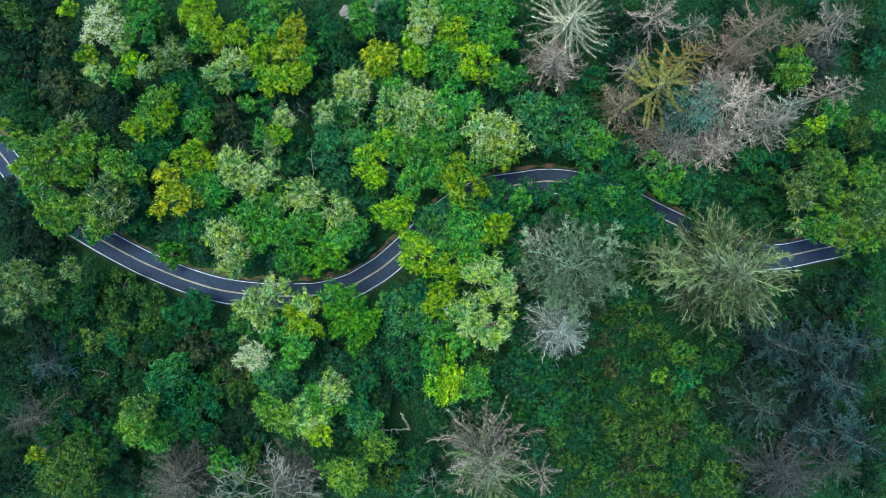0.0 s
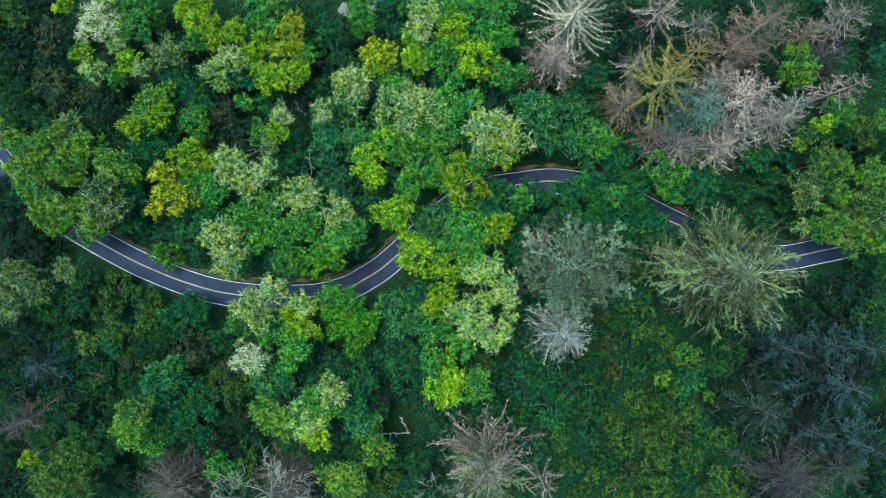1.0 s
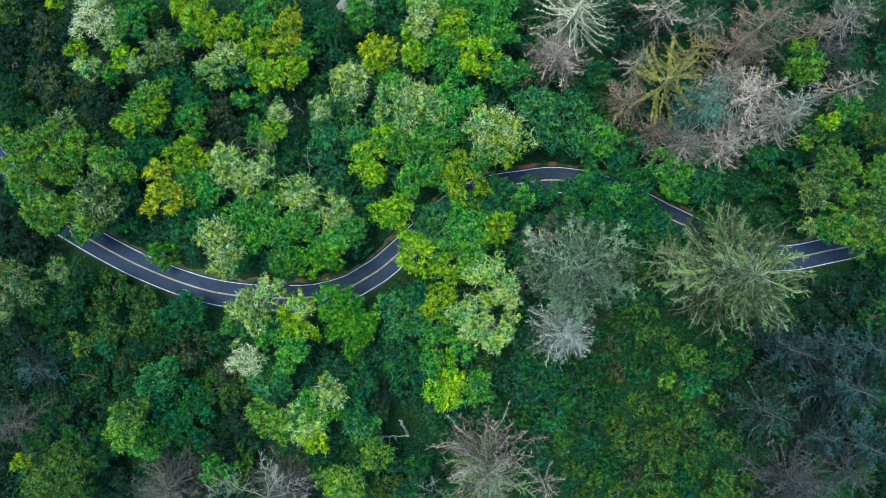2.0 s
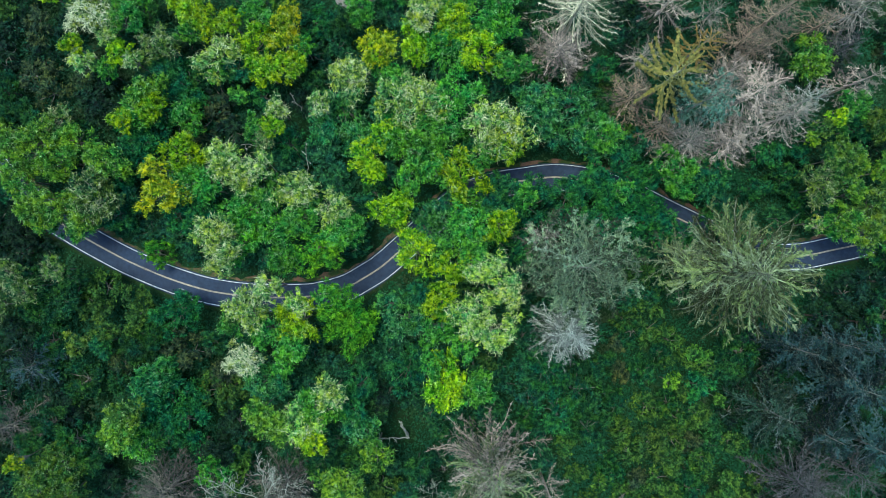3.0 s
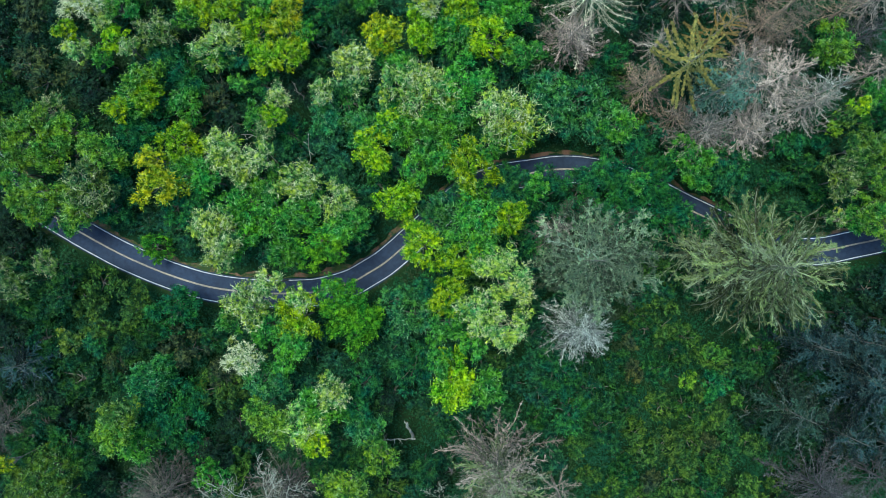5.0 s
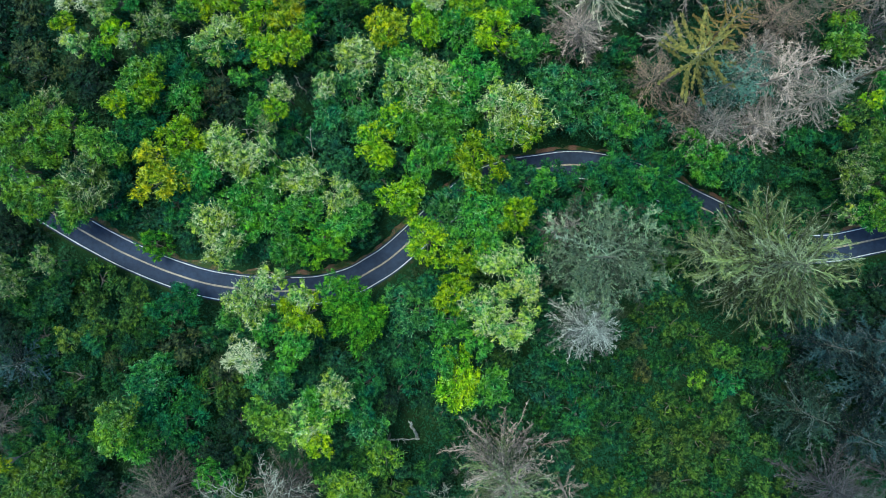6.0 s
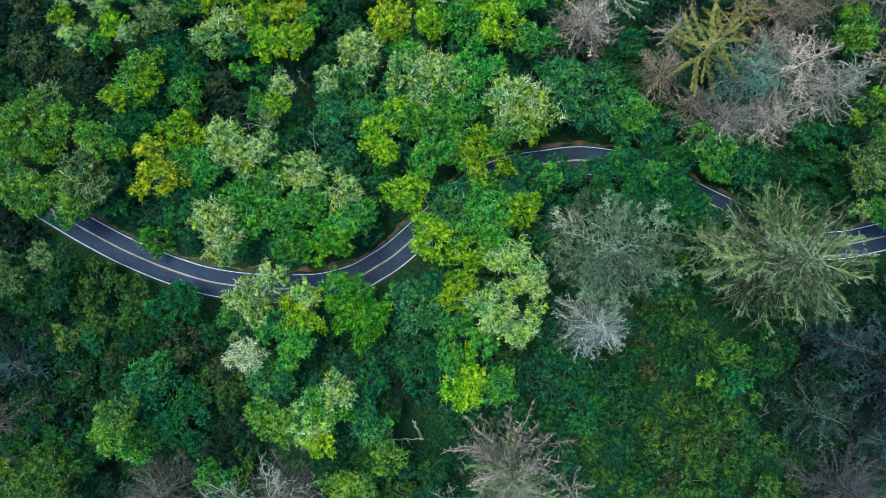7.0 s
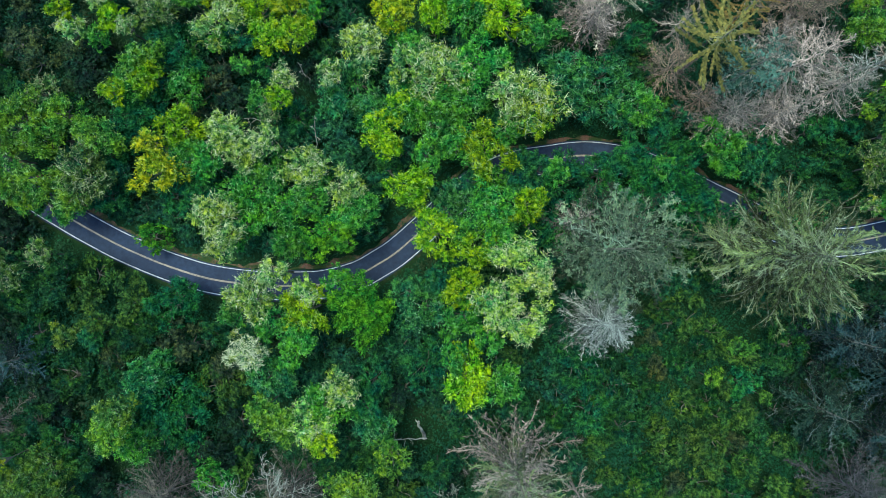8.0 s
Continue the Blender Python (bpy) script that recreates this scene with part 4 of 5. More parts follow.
leafy(-88.3, 43.9, 7.0, 4.5, DEEP_SHADE)
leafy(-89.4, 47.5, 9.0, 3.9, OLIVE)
leafy(-89.5, 38.0, 7.0, 4.5, DEEP_SHADE)
leafy(-81.7, 37.4, 7.0, 3.4, DEEP_SHADE)
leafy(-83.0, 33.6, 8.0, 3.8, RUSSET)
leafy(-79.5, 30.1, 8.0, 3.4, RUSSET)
leafy(-70.7, 30.4, 6.5, 5.0, DEEP_SHADE)
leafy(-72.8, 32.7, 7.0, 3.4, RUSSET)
leafy(-75.9, 43.7, 8.0, 3.4, DEEP_SHADE)
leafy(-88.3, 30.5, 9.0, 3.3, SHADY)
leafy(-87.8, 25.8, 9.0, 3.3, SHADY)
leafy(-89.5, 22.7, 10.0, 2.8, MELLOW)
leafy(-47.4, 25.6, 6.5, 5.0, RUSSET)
leafy(-45.6, 29.8, 6.5, 3.8, DEEP_SHADE)
leafy(-53.8, 20.8, 7.0, 3.8, DEEP_SHADE)
leafy(-43.1, 22.0, 7.0, 4.1, DEEP_SHADE)
leafy(-68.9, 25.6, 6.5, 3.4, DEEP_SHADE)
leafy(-29.2, 28.9, 5.0, 3.4, DEEP_SHADE)
leafy(-51.7, 39.5, 6.0, 2.5, DEEP_SHADE)
leafy(-94.1, 45.7, 9.0, 4.0, DEEP_SHADE)
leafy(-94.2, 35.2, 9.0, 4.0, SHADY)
leafy(-94.1, 51.6, 9.0, 4.0, DEEP_SHADE)
leafy(-84.7, 51.8, 9.0, 4.0, DEEP_SHADE)
# dark woods below the road
leafy(-85.5, -6.9, 14.0, 3.0, HAZE)
leafy(-81.9, -9.2, 14.5, 3.0, HAZE)
leafy(-87.3, -12.7, 13.0, 3.0, HAZE)
leafy(-81.6, -7.0, 12.0, 2.8, SHADY)
leafy(-75.3, -5.8, 13.0, 2.2, HAZE)
leafy(-72.9, -8.2, 12.0, 2.8, SHADY)
leafy(-75.7, -11.7, 11.0, 4.0, SHADY)
leafy(-81.5, -13.7, 9.0, 3.1, SHADY)
leafy(-68.5, -9.5, 9.0, 4.7, OLIVE)
leafy(-69.7, -13.7, 9.0, 3.3, OLIVE)
leafy(-60.9, -14.2, 9.0, 3.8, OLIVE)
leafy(-67.4, -18.4, 9.0, 2.9, OLIVE)
leafy(-61.5, -16.6, 9.0, 2.7, OLIVE)
leafy(-52.7, -14.5, 12.0, 4.4, DEEP)
leafy(-58.0, -19.0, 9.0, 3.3, SHADY)
leafy(-73.3, -20.7, 9.0, 2.7, FADED)
leafy(-68.6, -20.7, 9.0, 2.9, DEEP)
leafy(-60.9, -21.3, 9.0, 4.0, SHADY)
leafy(-64.9, -25.0, 8.0, 3.1, RUSSET)
leafy(-54.4, -20.2, 9.0, 3.8, RUSSET)
leafy(-50.3, -22.5, 9.0, 3.3, RUSSET)
leafy(-46.2, -20.2, 9.0, 2.7, SHADY)
leafy(-72.6, -28.6, 8.0, 4.5, SHADY)
leafy(-65.5, -28.6, 8.0, 2.9, SHADY)
leafy(-55.5, -31.2, 12.5, 6.0, DEEP)
leafy(-57.0, -27.7, 13.0, 4.3, JADE)
leafy(-51.7, -36.0, 12.0, 5.0, DEEP)
leafy(-60.6, -33.2, 18.5, 3.4, FADED)
leafy(-61.2, -36.6, 18.5, 3.2, MELLOW)
leafy(-59.8, -40.0, 12.0, 3.7, GREEN)
leafy(-55.7, -37.7, 12.0, 3.9, SHADY)
leafy(-45.6, -30.8, 9.0, 4.0, OLIVE)
leafy(-43.8, -26.1, 9.0, 3.1, RUSSET)
leafy(-80.0, -41.7, 18.0, 1.8, YELLOW)
leafy(-82.3, -40.0, 10.0, 3.1, SHADY)
leafy(-78.7, -37.0, 10.0, 3.3, SHADY)
leafy(-73.1, -40.0, 12.0, 3.5, SHADY)
leafy(-69.6, -42.9, 12.0, 3.9, SHADY)
leafy(-74.3, -43.5, 14.0, 3.7, FADED)
leafy(-76.7, -45.4, 15.0, 3.0, FADED)
leafy(-80.1, -48.0, 14.0, 3.2, FADED)
leafy(-74.4, -50.3, 14.0, 3.9, FADED)
leafy(-82.3, -46.4, 12.0, 2.4, SHADY)
leafy(-90.0, -51.6, 7.0, 3.4, DEEP_SHADE)
leafy(-91.7, -46.8, 7.0, 2.9, DEEP_SHADE)
leafy(-67.0, -38.8, 10.0, 2.4, SHADY)
leafy(-45.3, -45.3, 12.0, 2.8, GREEN)
leafy(-49.3, -43.2, 7.0, 3.2, DEEP_SHADE)
leafy(-67.2, -49.2, 7.0, 4.1, DEEP_SHADE)
leafy(-75.8, -34.9, 6.5, 3.8, DEEP_SHADE)
leafy(-79.4, -31.3, 6.5, 4.1, DEEP_SHADE)
leafy(-85.3, -25.3, 6.5, 4.5, DEEP_SHADE)
leafy(-86.2, -19.2, 7.0, 4.1, DEEP_SHADE)
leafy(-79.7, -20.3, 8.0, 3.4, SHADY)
leafy(-89.8, -22.8, 7.0, 3.8, DEEP_SHADE)
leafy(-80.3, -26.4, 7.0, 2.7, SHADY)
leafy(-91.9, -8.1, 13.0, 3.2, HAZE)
leafy(-95.1, -16.7, 8.0, 4.0, DEEP_SHADE)
leafy(-95.8, -26.4, 7.0, 4.1, DEEP_SHADE)
leafy(-95.3, -51.2, 8.0, 4.5, DEEP_SHADE)
leafy(-90.2, -39.7, 6.5, 4.1, DEEP_SHADE)
leafy(-89.0, -31.3, 6.5, 4.1, DEEP_SHADE)
leafy(-55.3, -50.4, 7.0, 4.1, DEEP_SHADE)
# young trees on the open slope
leafy(37.2, -15.8, 6.0, 2.7, OLIVE)
leafy(40.8, -12.1, 6.0, 3.4, OLIVE)
leafy(35.9, -20.9, 4.0, 2.3, RUSSET)
leafy(39.0, -18.8, 6.0, 2.7, SHADY)
leafy(42.3, -18.1, 7.0, 3.2, OLIVE)
leafy(46.2, -20.3, 8.0, 3.8, OLIVE)
leafy(44.2, -22.9, 7.0, 2.7, SHADY)
leafy(51.3, -22.6, 9.0, 2.0, MELLOW)
leafy(49.8, -23.3, 8.0, 3.1, OLIVE)
leafy(53.8, -25.3, 7.0, 1.8, OLIVE)
leafy(45.4, -28.2, 9.0, 2.0, MELLOW)
leafy(48.1, -29.9, 8.0, 2.5, OLIVE)
leafy(51.6, -29.3, 8.0, 3.4, DEEP)
leafy(55.9, -31.9, 7.0, 1.6, OLIVE)
leafy(40.8, -26.6, 6.0, 3.4, SHADY)
leafy(36.3, -26.8, 5.0, 2.7, RUSSET)
leafy(41.8, -33.7, 7.0, 3.4, OLIVE)
leafy(46.3, -33.3, 6.0, 3.2, SHADY)
leafy(51.6, -35.2, 8.0, 2.9, OLIVE)
leafy(48.1, -36.3, 6.0, 2.7, OLIVE)
leafy(55.4, -38.1, 6.0, 2.3, SHADY)
leafy(36.4, -39.1, 7.0, 3.2, OLIVE)
leafy(42.7, -40.6, 8.0, 4.0, OLIVE)
leafy(46.9, -40.0, 8.0, 3.6, OLIVE)
leafy(46.6, -44.5, 7.0, 3.2, OLIVE)
leafy(51.1, -41.1, 6.0, 2.7, RUSSET)
leafy(38.2, -43.3, 7.0, 3.2, OLIVE)
leafy(52.3, -44.2, 8.0, 2.9, OLIVE)
leafy(58.6, -40.9, 7.0, 2.7, OLIVE)
leafy(61.4, -43.6, 6.0, 2.3, SHADY)
leafy(55.4, -41.8, 6.0, 2.5, SHADY)
leafy(34.9, -47.2, 6.0, 3.4, SHADY)
leafy(40.0, -48.7, 5.0, 2.7, RUSSET)
leafy(43.9, -48.4, 8.0, 3.1, OLIVE)
leafy(45.7, -50.2, 8.0, 2.5, OLIVE)
leafy(57.7, -49.0, 8.0, 3.1, OLIVE)
leafy(60.6, -52.6, 8.0, 2.9, OLIVE)
leafy(56.2, -52.9, 7.0, 3.2, OLIVE)
leafy(50.6, -50.8, 6.0, 3.4, SHADY)
leafy(50.6, -47.2, 6.0, 3.0, SHADY)
leafy(63.9, -48.4, 6.0, 2.5, OLIVE)
leafy(37.3, -52.6, 6.0, 3.9, OLIVE)
leafy(43.0, -54.1, 7.0, 2.9, OLIVE)
leafy(49.4, -55.7, 6.0, 3.4, OLIVE)
leafy(60.5, -22.7, 8.0, 4.0, SHADY)
leafy(61.4, -27.8, 6.0, 3.4, DEEP_SHADE)
leafy(66.2, -25.4, 6.0, 3.4, DEEP_SHADE)
leafy(57.0, -25.1, 8.0, 2.9, SHADY)
leafy(59.0, -35.1, 6.0, 3.0, DEEP_SHADE)
leafy(33.4, -31.3, 7.0, 2.7, SHADY)
leafy(35.4, -34.5, 6.0, 2.7, SHADY)
leafy(66.3, -54.5, 6.0, 3.0, DEEP_SHADE)
leafy(65.0, -39.9, 6.0, 3.4, DEEP_SHADE)
# crowns along the far bend
leafy(51.8, 9.2, 7.0, 2.0, DEEP)
leafy(55.8, 6.5, 6.0, 1.8, DEEP)
leafy(47.7, 11.3, 7.0, 1.8, DEEP)
leafy(43.2, 2.5, 12.0, 2.0, DEEP)
leafy(47.3, 1.2, 12.0, 2.0, DEEP)
leafy(53.3, 5.6, 6.0, 1.5, SHADY)
leafy(-2.8, -46.9, 5.0, 1.3, RUSSET)
# crowns above the second bend
leafy(75.6, 23.7, 15.0, 2.1, LIME)
leafy(73.9, 22.1, 14.0, 2.4, FADED)
leafy(80.1, 26.3, 13.0, 3.0, GREEN)
leafy(85.3, 22.7, 14.0, 3.2, FADED)
leafy(82.4, 22.6, 11.0, 3.1, DEEP)
leafy(89.3, 24.6, 13.0, 2.4, GREEN)
leafy(77.4, 16.2, 16.0, 3.6, FADED)
leafy(75.1, 15.7, 15.0, 2.6, FADED)
leafy(79.6, 14.5, 16.0, 2.3, MELLOW)
leafy(72.9, 10.0, 16.0, 3.8, HAZE)
leafy(78.0, 8.8, 17.0, 1.7, MELLOW)
leafy(77.4, 11.1, 16.0, 2.8, FADED)
leafy(85.9, 13.5, 15.0, 3.0, MELLOW)
leafy(87.0, 9.0, 15.0, 3.2, FADED)
leafy(83.6, 6.7, 15.0, 3.8, FADED)
leafy(77.4, 3.3, 16.0, 3.2, MELLOW)
leafy(75.7, 2.8, 13.0, 2.8, GREEN)
leafy(81.4, 2.2, 15.0, 3.6, FADED)
leafy(87.7, 2.2, 14.0, 3.2, FADED)
leafy(73.3, 3.4, 12.0, 2.0, PALE)
leafy(73.5, 7.0, 8.0, 3.4, SHADY)
leafy(65.9, 17.6, 9.0, 2.9, DEEP)
leafy(71.2, 18.2, 9.0, 2.9, DEEP)
leafy(72.0, 20.1, 12.0, 1.7, MELLOW)
leafy(63.5, 17.0, 9.0, 2.2, DEEP)
leafy(62.4, 10.5, 9.0, 2.7, DEEP)
leafy(69.3, 13.0, 8.0, 3.4, SHADY)
leafy(88.6, 19.7, 6.5, 3.4, DEEP_SHADE)
leafy(74.4, 15.5, 6.0, 2.7, DEEP_SHADE)
leafy(93.4, 19.5, 12.0, 3.9, SHADY)
leafy(92.2, 13.6, 14.0, 3.9, FADED)
leafy(91.6, 3.3, 15.0, 3.8, FADED)
leafy(68.0, 4.7, 7.0, 2.5, SHADY)

conifer(53.9, -5.8, 33.0, 12.5, MOSS, LUSH, 1.35)
conifer(25.4, 43.4, 26.0, 10.8, BONE, RIBS, 1.15)
conifer(23.0, 37.2, 16.0, 8.2, ROSE, THIN, 1.6)
conifer(41.5, 29.5, 30.0, 8.4, GOLD, STAR, 0.9)
conifer(46.5, 35.0, 28.0, 5.0, AMBER, STAR, 0.8)
conifer(36.6, 27.9, 18.0, 6.9, RUST, THIN, 0.9)
conifer(47.4, 25.2, 29.0, 5.4, TEAL, TUFT, 0.7)
conifer(57.4, 27.1, 27.0, 10.1, ROSE, THIN, 1.0)
conifer(47.0, 19.4, 20.0, 7.7, ASH, THIN, 1.0)
conifer(66.0, 23.9, 22.0, 6.4, ASH, THIN, 0.9)
conifer(53.9, 19.0, 19.0, 7.3, ROSE, THIN, 0.9)
conifer(62.9, 42.6, 25.0, 7.9, RUST, THIN, 0.8)
conifer(43.0, 45.4, 22.0, 6.5, ROSE, BARE, 0.7)
conifer(79.9, 44.3, 20.0, 6.8, ASH, THIN, 0.7)
conifer(79.3, 30.3, 22.0, 5.8, ROSE, THIN, 0.7)
conifer(58.5, 39.2, 17.0, 6.9, RUST, THIN, 0.9)
conifer(24.2, -4.7, 34.0, 10.2, SAGE, TUFT, 1.1)
conifer(19.0, 0.4, 26.0, 5.3, ASH, THIN, 0.7)
conifer(23.2, -17.0, 29.0, 7.6, FROST, THIN, 2.0)
conifer(8.6, -41.5, 28.0, 11.3, TAUPE, THIN, 1.2)
conifer(9.1, -43.4, 30.0, 8.2, MOSS, LUSH, 0.6)
conifer(-31.2, -48.4, 17.0, 9.6, UMBER, THIN, 1.1)
conifer(-53.6, -48.8, 18.0, 10.5, UMBER, THIN, 1.2)
conifer(-84.4, -36.1, 17.0, 6.7, UMBER, THIN, 0.7)
conifer(68.3, -20.9, 20.0, 7.9, SLATE, FAN, 1.0)
conifer(64.5, -33.5, 19.0, 9.1, FERN, FAN, 1.0)
conifer(78.0, -27.7, 23.0, 10.6, SLATE, FAN, 1.2)
conifer(69.5, -47.4, 20.0, 10.2, DUSK, THIN, 1.2)
conifer(84.2, -40.3, 20.0, 6.8, SLATE, FAN, 0.8)
conifer(-81.6, -25.0, 14.0, 6.8, SLATE, FAN, 0.6)
conifer(20.6, -48.8, 16.0, 5.2, ROSE, BARE, 0.5)
conifer(54.2, 31.9, 22.0, 5.6, ROSE, THIN, 0.7)
conifer(42.2, 22.2, 16.0, 5.2, RUST, THIN, 0.7)
conifer(57.3, 19.9, 20.0, 6.6, ASH, THIN, 0.7)
conifer(70.2, 27.0, 20.0, 4.8, FROST, THIN, 0.6)
conifer(52.3, 44.1, 17.0, 4.8, ASH, BARE, 0.7)
conifer(61.3, 37.8, 18.0, 5.7, RUST, THIN, 0.7)
conifer(73.9, 42.2, 18.0, 5.1, RUST, BARE, 0.7)
conifer(77.3, 37.2, 18.0, 5.9, DUSK, THIN, 0.7)
conifer(39.7, 36.4, 15.0, 5.2, ASH, BARE, 0.7)
conifer(77.6, -20.1, 17.0, 6.9, SLATE, FAN, 0.9)
conifer(85.2, -20.9, 19.0, 6.8, SLATE, FAN, 0.8)
conifer(75.4, -38.2, 16.0, 7.2, SLATE, FAN, 0.8)
conifer(80.5, -45.4, 18.0, 6.9, DUSK, THIN, 0.7)
conifer(45.3, -3.5, 24.0, 8.0, MOSS, BARE, 0.9)


# ---- undergrowth and the woods around ----
def undergrowth():
    """Low shrubs and ferns on the forest floor between the trees."""
    out = []
    count = 0
    while count < 4400:
        x, y = rng.uniform(-106, 106), rng.uniform(-61, 61)
        gap = road_gap(x, y)
        if gap < 4.5 or math.hypot(x + 18.5, y - 52.0) < 5.5 or math.hypot(x + 9.5, y + 38.8) < 4.5:
            continue
        count += 1
        r = rng.uniform(1.1, 2.5) * (0.5 if gap < 6 else 1.0)
        n = 74
        way = unit(rng.normal(size=(n, 3)) * np.array([1, 1, 0.7]) + np.array([0, 0, 0.4]))
        way[:, 2] = np.abs(way[:, 2])
        tall = rng.uniform(2.2, 3.6) if gap > 8 and rng.uniform() < 0.6 else rng.uniform(0.9, 1.5)
        if x > 32 and y < -14:
            tall *= 0.5
        centres = way * r * rng.uniform(0.55, 1.1, (n, 1)) * np.array([1, 1, tall]) + np.array([x, y, relief(x, y)])
        out.append(leaves(centres, way + rng.normal(size=(n, 3)) * 0.7, 0.575, 0.6, 1.0))
    ob = new("undergrowth", leaf_mesh("undergrowth", np.concatenate(out), SHRUB))
    tagged(ob, "dark green shrubs and ferns between the trees", "undergrowth", kind="stuff")


def woods_around():
    """The forest beyond, in larger leaf clumps."""
    out = []
    count = 0
    while count < 420:
        x, y = rng.uniform(-190, 190), rng.uniform(-150, 150)
        if (abs(x) < 108 and abs(y) < 64) or road_gap(x, y) < 8:
            continue
        count += 1
        r, h, n = rng.uniform(3.5, 6.5), rng.uniform(11, 19), 130
        way = unit(rng.normal(size=(n, 3)) + np.array([0, 0, 0.5]))
        centres = way * r * rng.uniform(0.7, 1.1, (n, 1)) * np.array([1, 1, 1.2]) + np.array([x, y, h - r])
        out.append(leaves(centres, way + rng.normal(size=(n, 3)) * 0.6, 2.0, 0.6, 1.0))
        out.append(np.array([[[x - 0.3, y, -0.1], [x + 0.3, y, -0.1], [x, y, h]], [[x, y - 0.3, -0.1], [x, y + 0.3, -0.1], [x, y, h]]]))
    ob = new("far_woods", leaf_mesh("far_woods", np.concatenate(out), SHRUB))
    tagged(ob, "green forest canopy that goes on all around", "woods", kind="stuff")


def ground_cover():
    """Fern fronds, seedlings and grass over the whole forest floor."""
    n = 170000
    x, y = rng.uniform(-115, 115, n), rng.uniform(-68, 68, n)
    gap = np.full(n, 1e9)
    for p in LINE:
        gap = np.minimum(gap, (x - p[0]) ** 2 + (y - p[1]) ** 2)
    keep = np.sqrt(gap) > 3.1 + rng.uniform(0, 0.9, n)
    x, y = x[keep], y[keep]
    z = np.array([noise.noise(Vector((p * 0.03, q * 0.03, 1.7))) * 1.6 for p, q in zip(x, y)]) * np.clip((np.sqrt(gap[keep]) - 5) / 8, 0, 1)
    centres = np.stack([x, y, z + rng.uniform(0.1, 0.5, len(x))], axis=1)
    ob = new("ground_cover", leaf_mesh("ground_cover", leaves(centres, rng.normal(size=(len(x), 3)) * np.array([1, 1, 0.3]), 0.42, 0.5, 1.2), SHRUB))
    tagged(ob, "ferns, seedlings and grass covering the forest floor", "ground cover", kind="stuff")


undergrowth()
ground_cover()
woods_around()


# ---- rock, snag and bare stems ----
def boulder(x, y, z, size, flat):
    """A weathered boulder: a pushed and creased ball, sunk into the ground."""
    bm = bmesh.new()
    bmesh.ops.create_icosphere(bm, subdivisions=4, radius=1)
    shift = Vector((x, y, 0))
    for v in bm.verts:
        n = noise.fractal(v.co * 1.1 + shift, 1.0, 2.0, 5)
        crease = noise.cell(v.co * 2.3 + shift) * 0.08
        v.co = v.co * (1 + 0.3 * n + crease)
        v.co = Vector((v.co.x * size, v.co.y * size * 0.8, max(v.co.z, -0.5) * size * flat))
    me = bpy.data.meshes.new("boulder")
    bm.to_mesh(me)
    bm.free()
    me.materials.append(ROCK)
    ob = tagged(new("boulder", me), "pale pinkish grey weathered boulder among the trees", "rock", "boulders")
    ob.matrix_basis = pose(x, y, z, 0, 0, 40 * x)


boulder(-20.6, 50.2, relief(-20.6, 50.2), 1.9, 0.5)
boulder(-14.6, 53.0, relief(-14.6, 53.0), 3.3, 0.45)
boulder(-18.6, 55.5, relief(-18.6, 55.5), 1.6, 0.5)


def bare_stem(name, label, foot, tip, thick, twigs, long):
    """A leaning dead stem from foot to tip with bare branches, each a part."""
    foot, tip = np.array(foot, float), np.array(tip, float)
    stem = tagged(new(name, mesh_of("stem", *tubes([crooked((0, 0, 0), tip - foot, 7, 0.022)], [(thick, thick * 0.45)], 7), DEADWOOD)), label, "dead tree", "dead stems in the wood")
    stem.location = foot
    stem.color = (0.22, 0.22, 0.18, 1)
    for i in range(twigs):
        u = 0.45 + 0.55 * (i + 0.5) / twigs
        start = (tip - foot) * u
        way = unit(unit(tip - foot) * 0.6 + unit(rng.normal(size=3)) * np.array([1, 1, 0.4]))
        end = start + way * long * rng.uniform(0.6, 1.1)
        paths, radii = [crooked(start, end, 4, 0.06)], [(thick * 0.4, thick * 0.2)]
        for _ in range(3):
            q = start + (end - start) * rng.uniform(0.3, 0.9)
            paths.append(crooked(q, q + (way + unit(rng.normal(size=3))) * long * 0.22, 3, 0.06))
            radii.append((thick * 0.22, thick * 0.14))
        part("branch", mesh_of("branch", *tubes(paths, radii, 4), DEADWOOD), stem, "", (0.34, 0.35, 0.28))


bare_stem("snag", "bleached broken snag with a splintered top", (-7.3, -41.2, relief(-7.3, -41.2)), (-8.1, -36.2, 7.0), 0.36, 2, 1.5)
bare_stem("fallen_branch", "pale fallen branch lying on the shrubs", (-6.6, -40.0, 4.6), (-13.6, -39.8, 5.0), 0.13, 6, 2.2)
bare_stem("dead_sapling", "thin bare dead sapling leaning out of the trees", (12.0, 34.6, relief(12.0, 34.6)), (8.0, 33.6, 9.0), 0.10, 4, 1.8)
for x0, y0, x1, y1, z1 in ((-34.5, 14.0, -39.0, 21.0, 9.0), (-29.0, 16.5, -33.5, 23.0, 9.5), (-33.0, 19.5, -40.0, 19.0, 8.0), (-28.0, 13.5, -27.0, 18.5, 8.5), (-28.5, 25.5, -30.0, 29.0, 9.0)):
    bare_stem("dead_sapling", "thin bare dead sapling leaning out of the trees", (x0, y0, relief(x0, y0) + 3.0 if z1 < 8.6 else relief(x0, y0)), (x1, y1, z1), 0.09, 3, 1.5)
bare_stem("dead_sapling", "thin bare dead sapling leaning out of the trees", (-90.0, 36.0, relief(-90.0, 36.0)), (-94.0, 38.0, 9.0), 0.10, 3, 1.8)


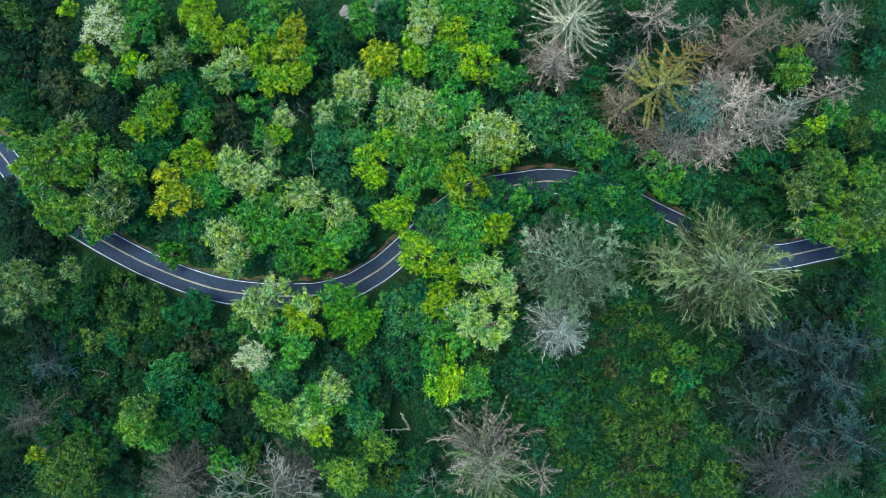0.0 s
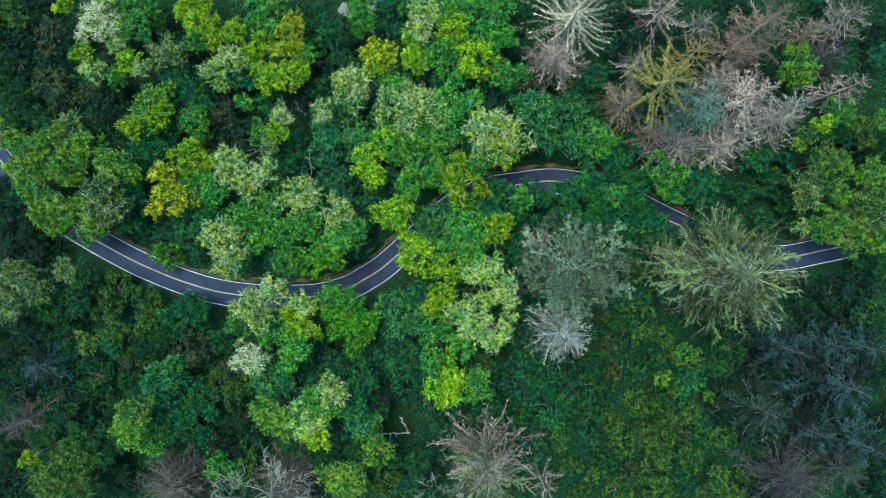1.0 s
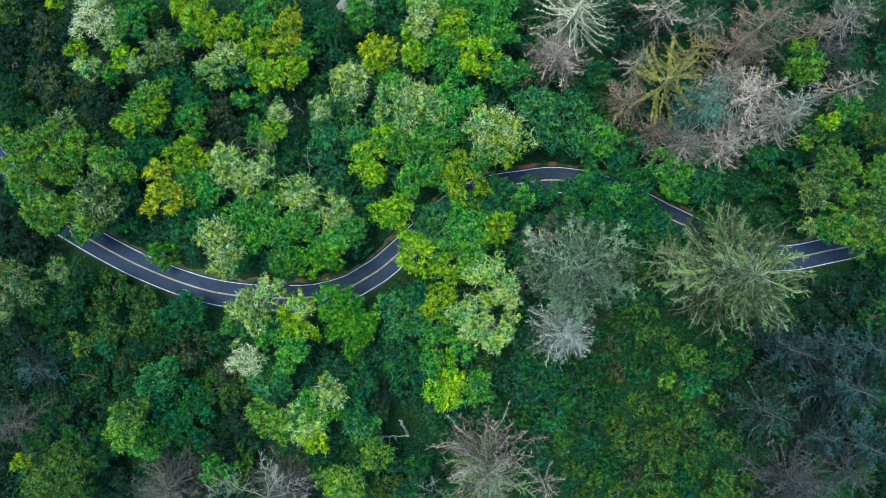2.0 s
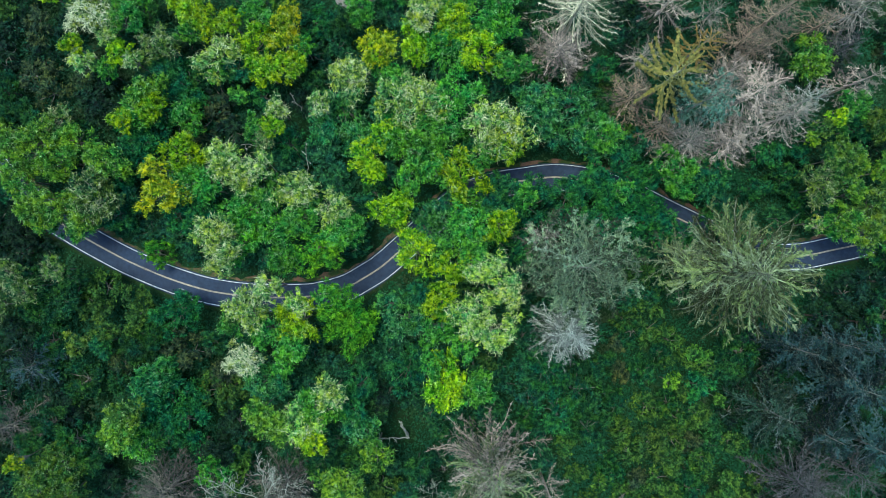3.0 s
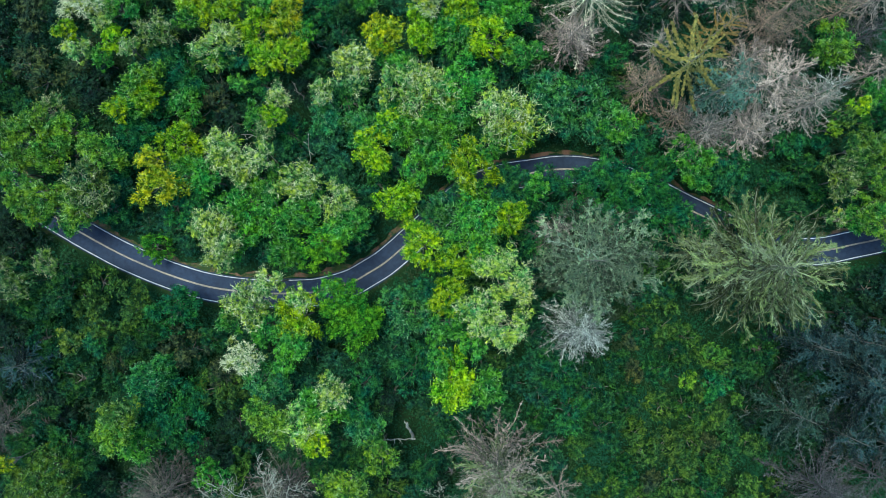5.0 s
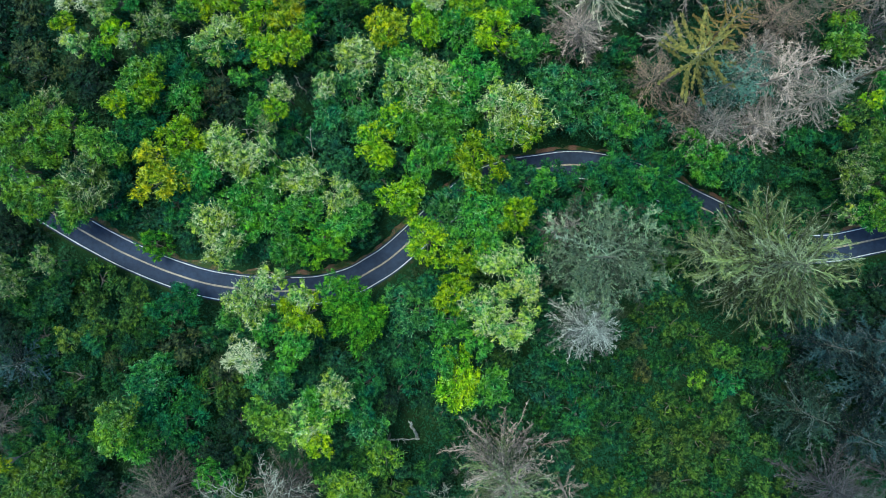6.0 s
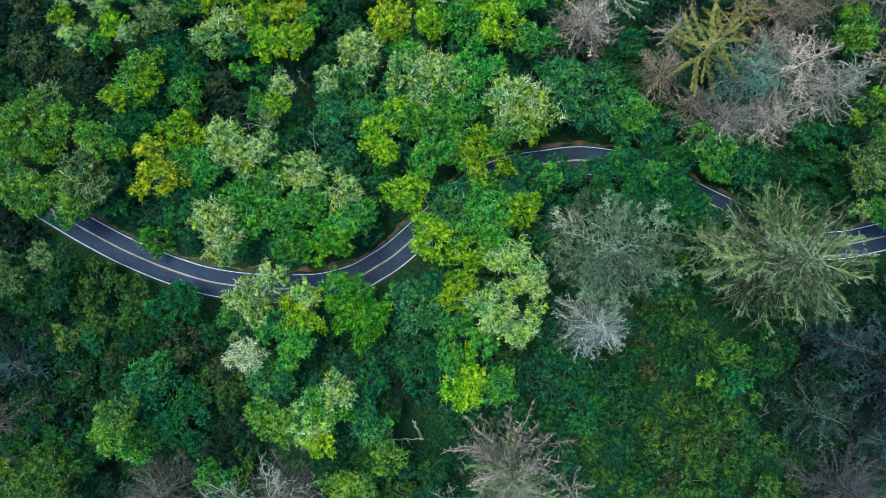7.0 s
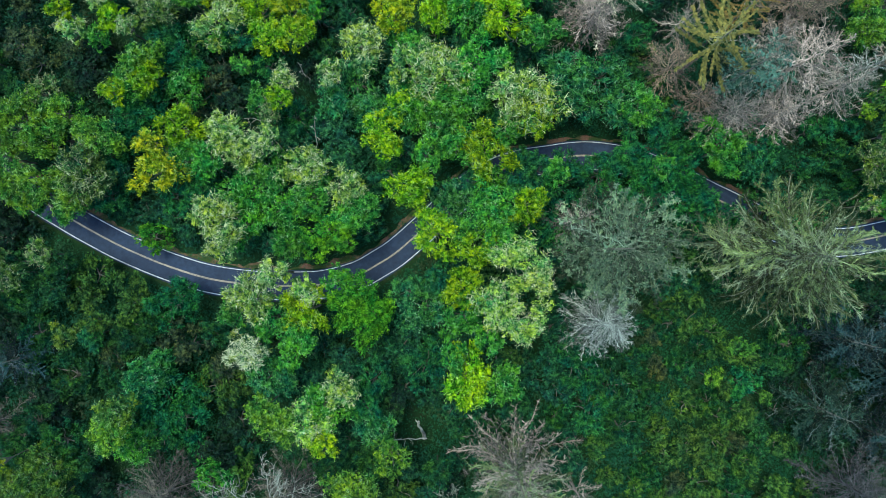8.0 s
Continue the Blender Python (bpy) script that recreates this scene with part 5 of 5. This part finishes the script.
def dead_tree(x, y, height, reach, limbs, colour, label):
    """A bare broadleaf tree: a trunk and crooked forking limbs, each limb a part."""
    foot = relief(x, y) - 0.1
    tree = tagged(new("dead_tree"), label, "dead tree", "dead stems in the wood")
    tree.location = (x, y, foot)
    fork = height * 0.55
    part("trunk", mesh_of("trunk", *tubes([crooked((0, 0, 0), (0, 0, fork + 0.3), 5, 0.02)], [(0.03 * reach, 0.018 * reach)], 8), DEADWOOD), tree, "", colour)
    for i in range(limbs):
        turn = 2 * math.pi * (i + rng.uniform(-0.3, 0.3)) / limbs
        way = np.array([math.cos(turn), math.sin(turn), 0.0])
        start = np.array([0, 0, fork * rng.uniform(0.85, 1.0)])
        end = start + way * reach * rng.uniform(0.7, 1.05) + np.array([0, 0, height * rng.uniform(0.25, 0.43)])
        limb = crooked(start, end, 7, 0.03)
        paths, radii = [limb], [(0.0085 * reach, 0.026)]
        for _ in range(10):
            u = rng.uniform(1.5, 5.9)
            k = int(u)
            q = limb[k] + (limb[k + 1] - limb[k]) * (u - k)
            side = unit(way + unit(rng.normal(size=3)) * np.array([1.1, 1.1, 0.5]))
            long = reach * rng.uniform(0.14, 0.34)
            twig = crooked(q, q + side * long, 5, 0.08)
            paths.append(twig)
            radii.append((0.036, 0.024))
            for _ in range(4):
                k = rng.integers(1, 5)
                paths.append(crooked(twig[k], twig[k] + unit(side + unit(rng.normal(size=3)) * 0.9) * long * rng.uniform(0.25, 0.5), 3, 0.1))
                radii.append((0.03, 0.02))
        tone = rng.uniform(0.7, 1.2)
        part("limb", mesh_of("limb", *tubes(paths, radii, 4), DEADWOOD), tree, "", tuple(c * tone for c in colour))


dead_tree(-34.2, -50.4, 23, 11.8, 11, (0.19, 0.2, 0.15), "bare dead broadleaf tree with pale crooked limbs")
dead_tree(-43.4, -51.6, 19, 6.7, 6, (0.17, 0.18, 0.13), "bare dead broadleaf tree with pale crooked limbs")
dead_tree(-1.9, -50.3, 14, 4.4, 5, (0.15, 0.17, 0.12), "small bare dead tree with thin grey limbs")


# pale spots where the asphalt was mended
for x, y, turn, w in ((-54.7, -10.1, -14, 0.35), (-53.6, -10.6, -14, 0.2)):
    bm = bmesh.new()
    bmesh.ops.create_circle(bm, cap_ends=True, segments=14, radius=1)
    for v in bm.verts:
        v.co *= 1 + 0.3 * noise.noise(v.co * 2 + Vector((x, y, 0)))
    me = bpy.data.meshes.new("asphalt_patch")
    bm.to_mesh(me)
    bm.free()
    me.materials.append(TAR)
    spot = part("asphalt_patch", me, road, "worn pale spot on the asphalt", None, pose(x, y, 0.055, 0, 0, turn) @ Matrix.Diagonal((w * 1.8, w * 0.4, 1, 1)))
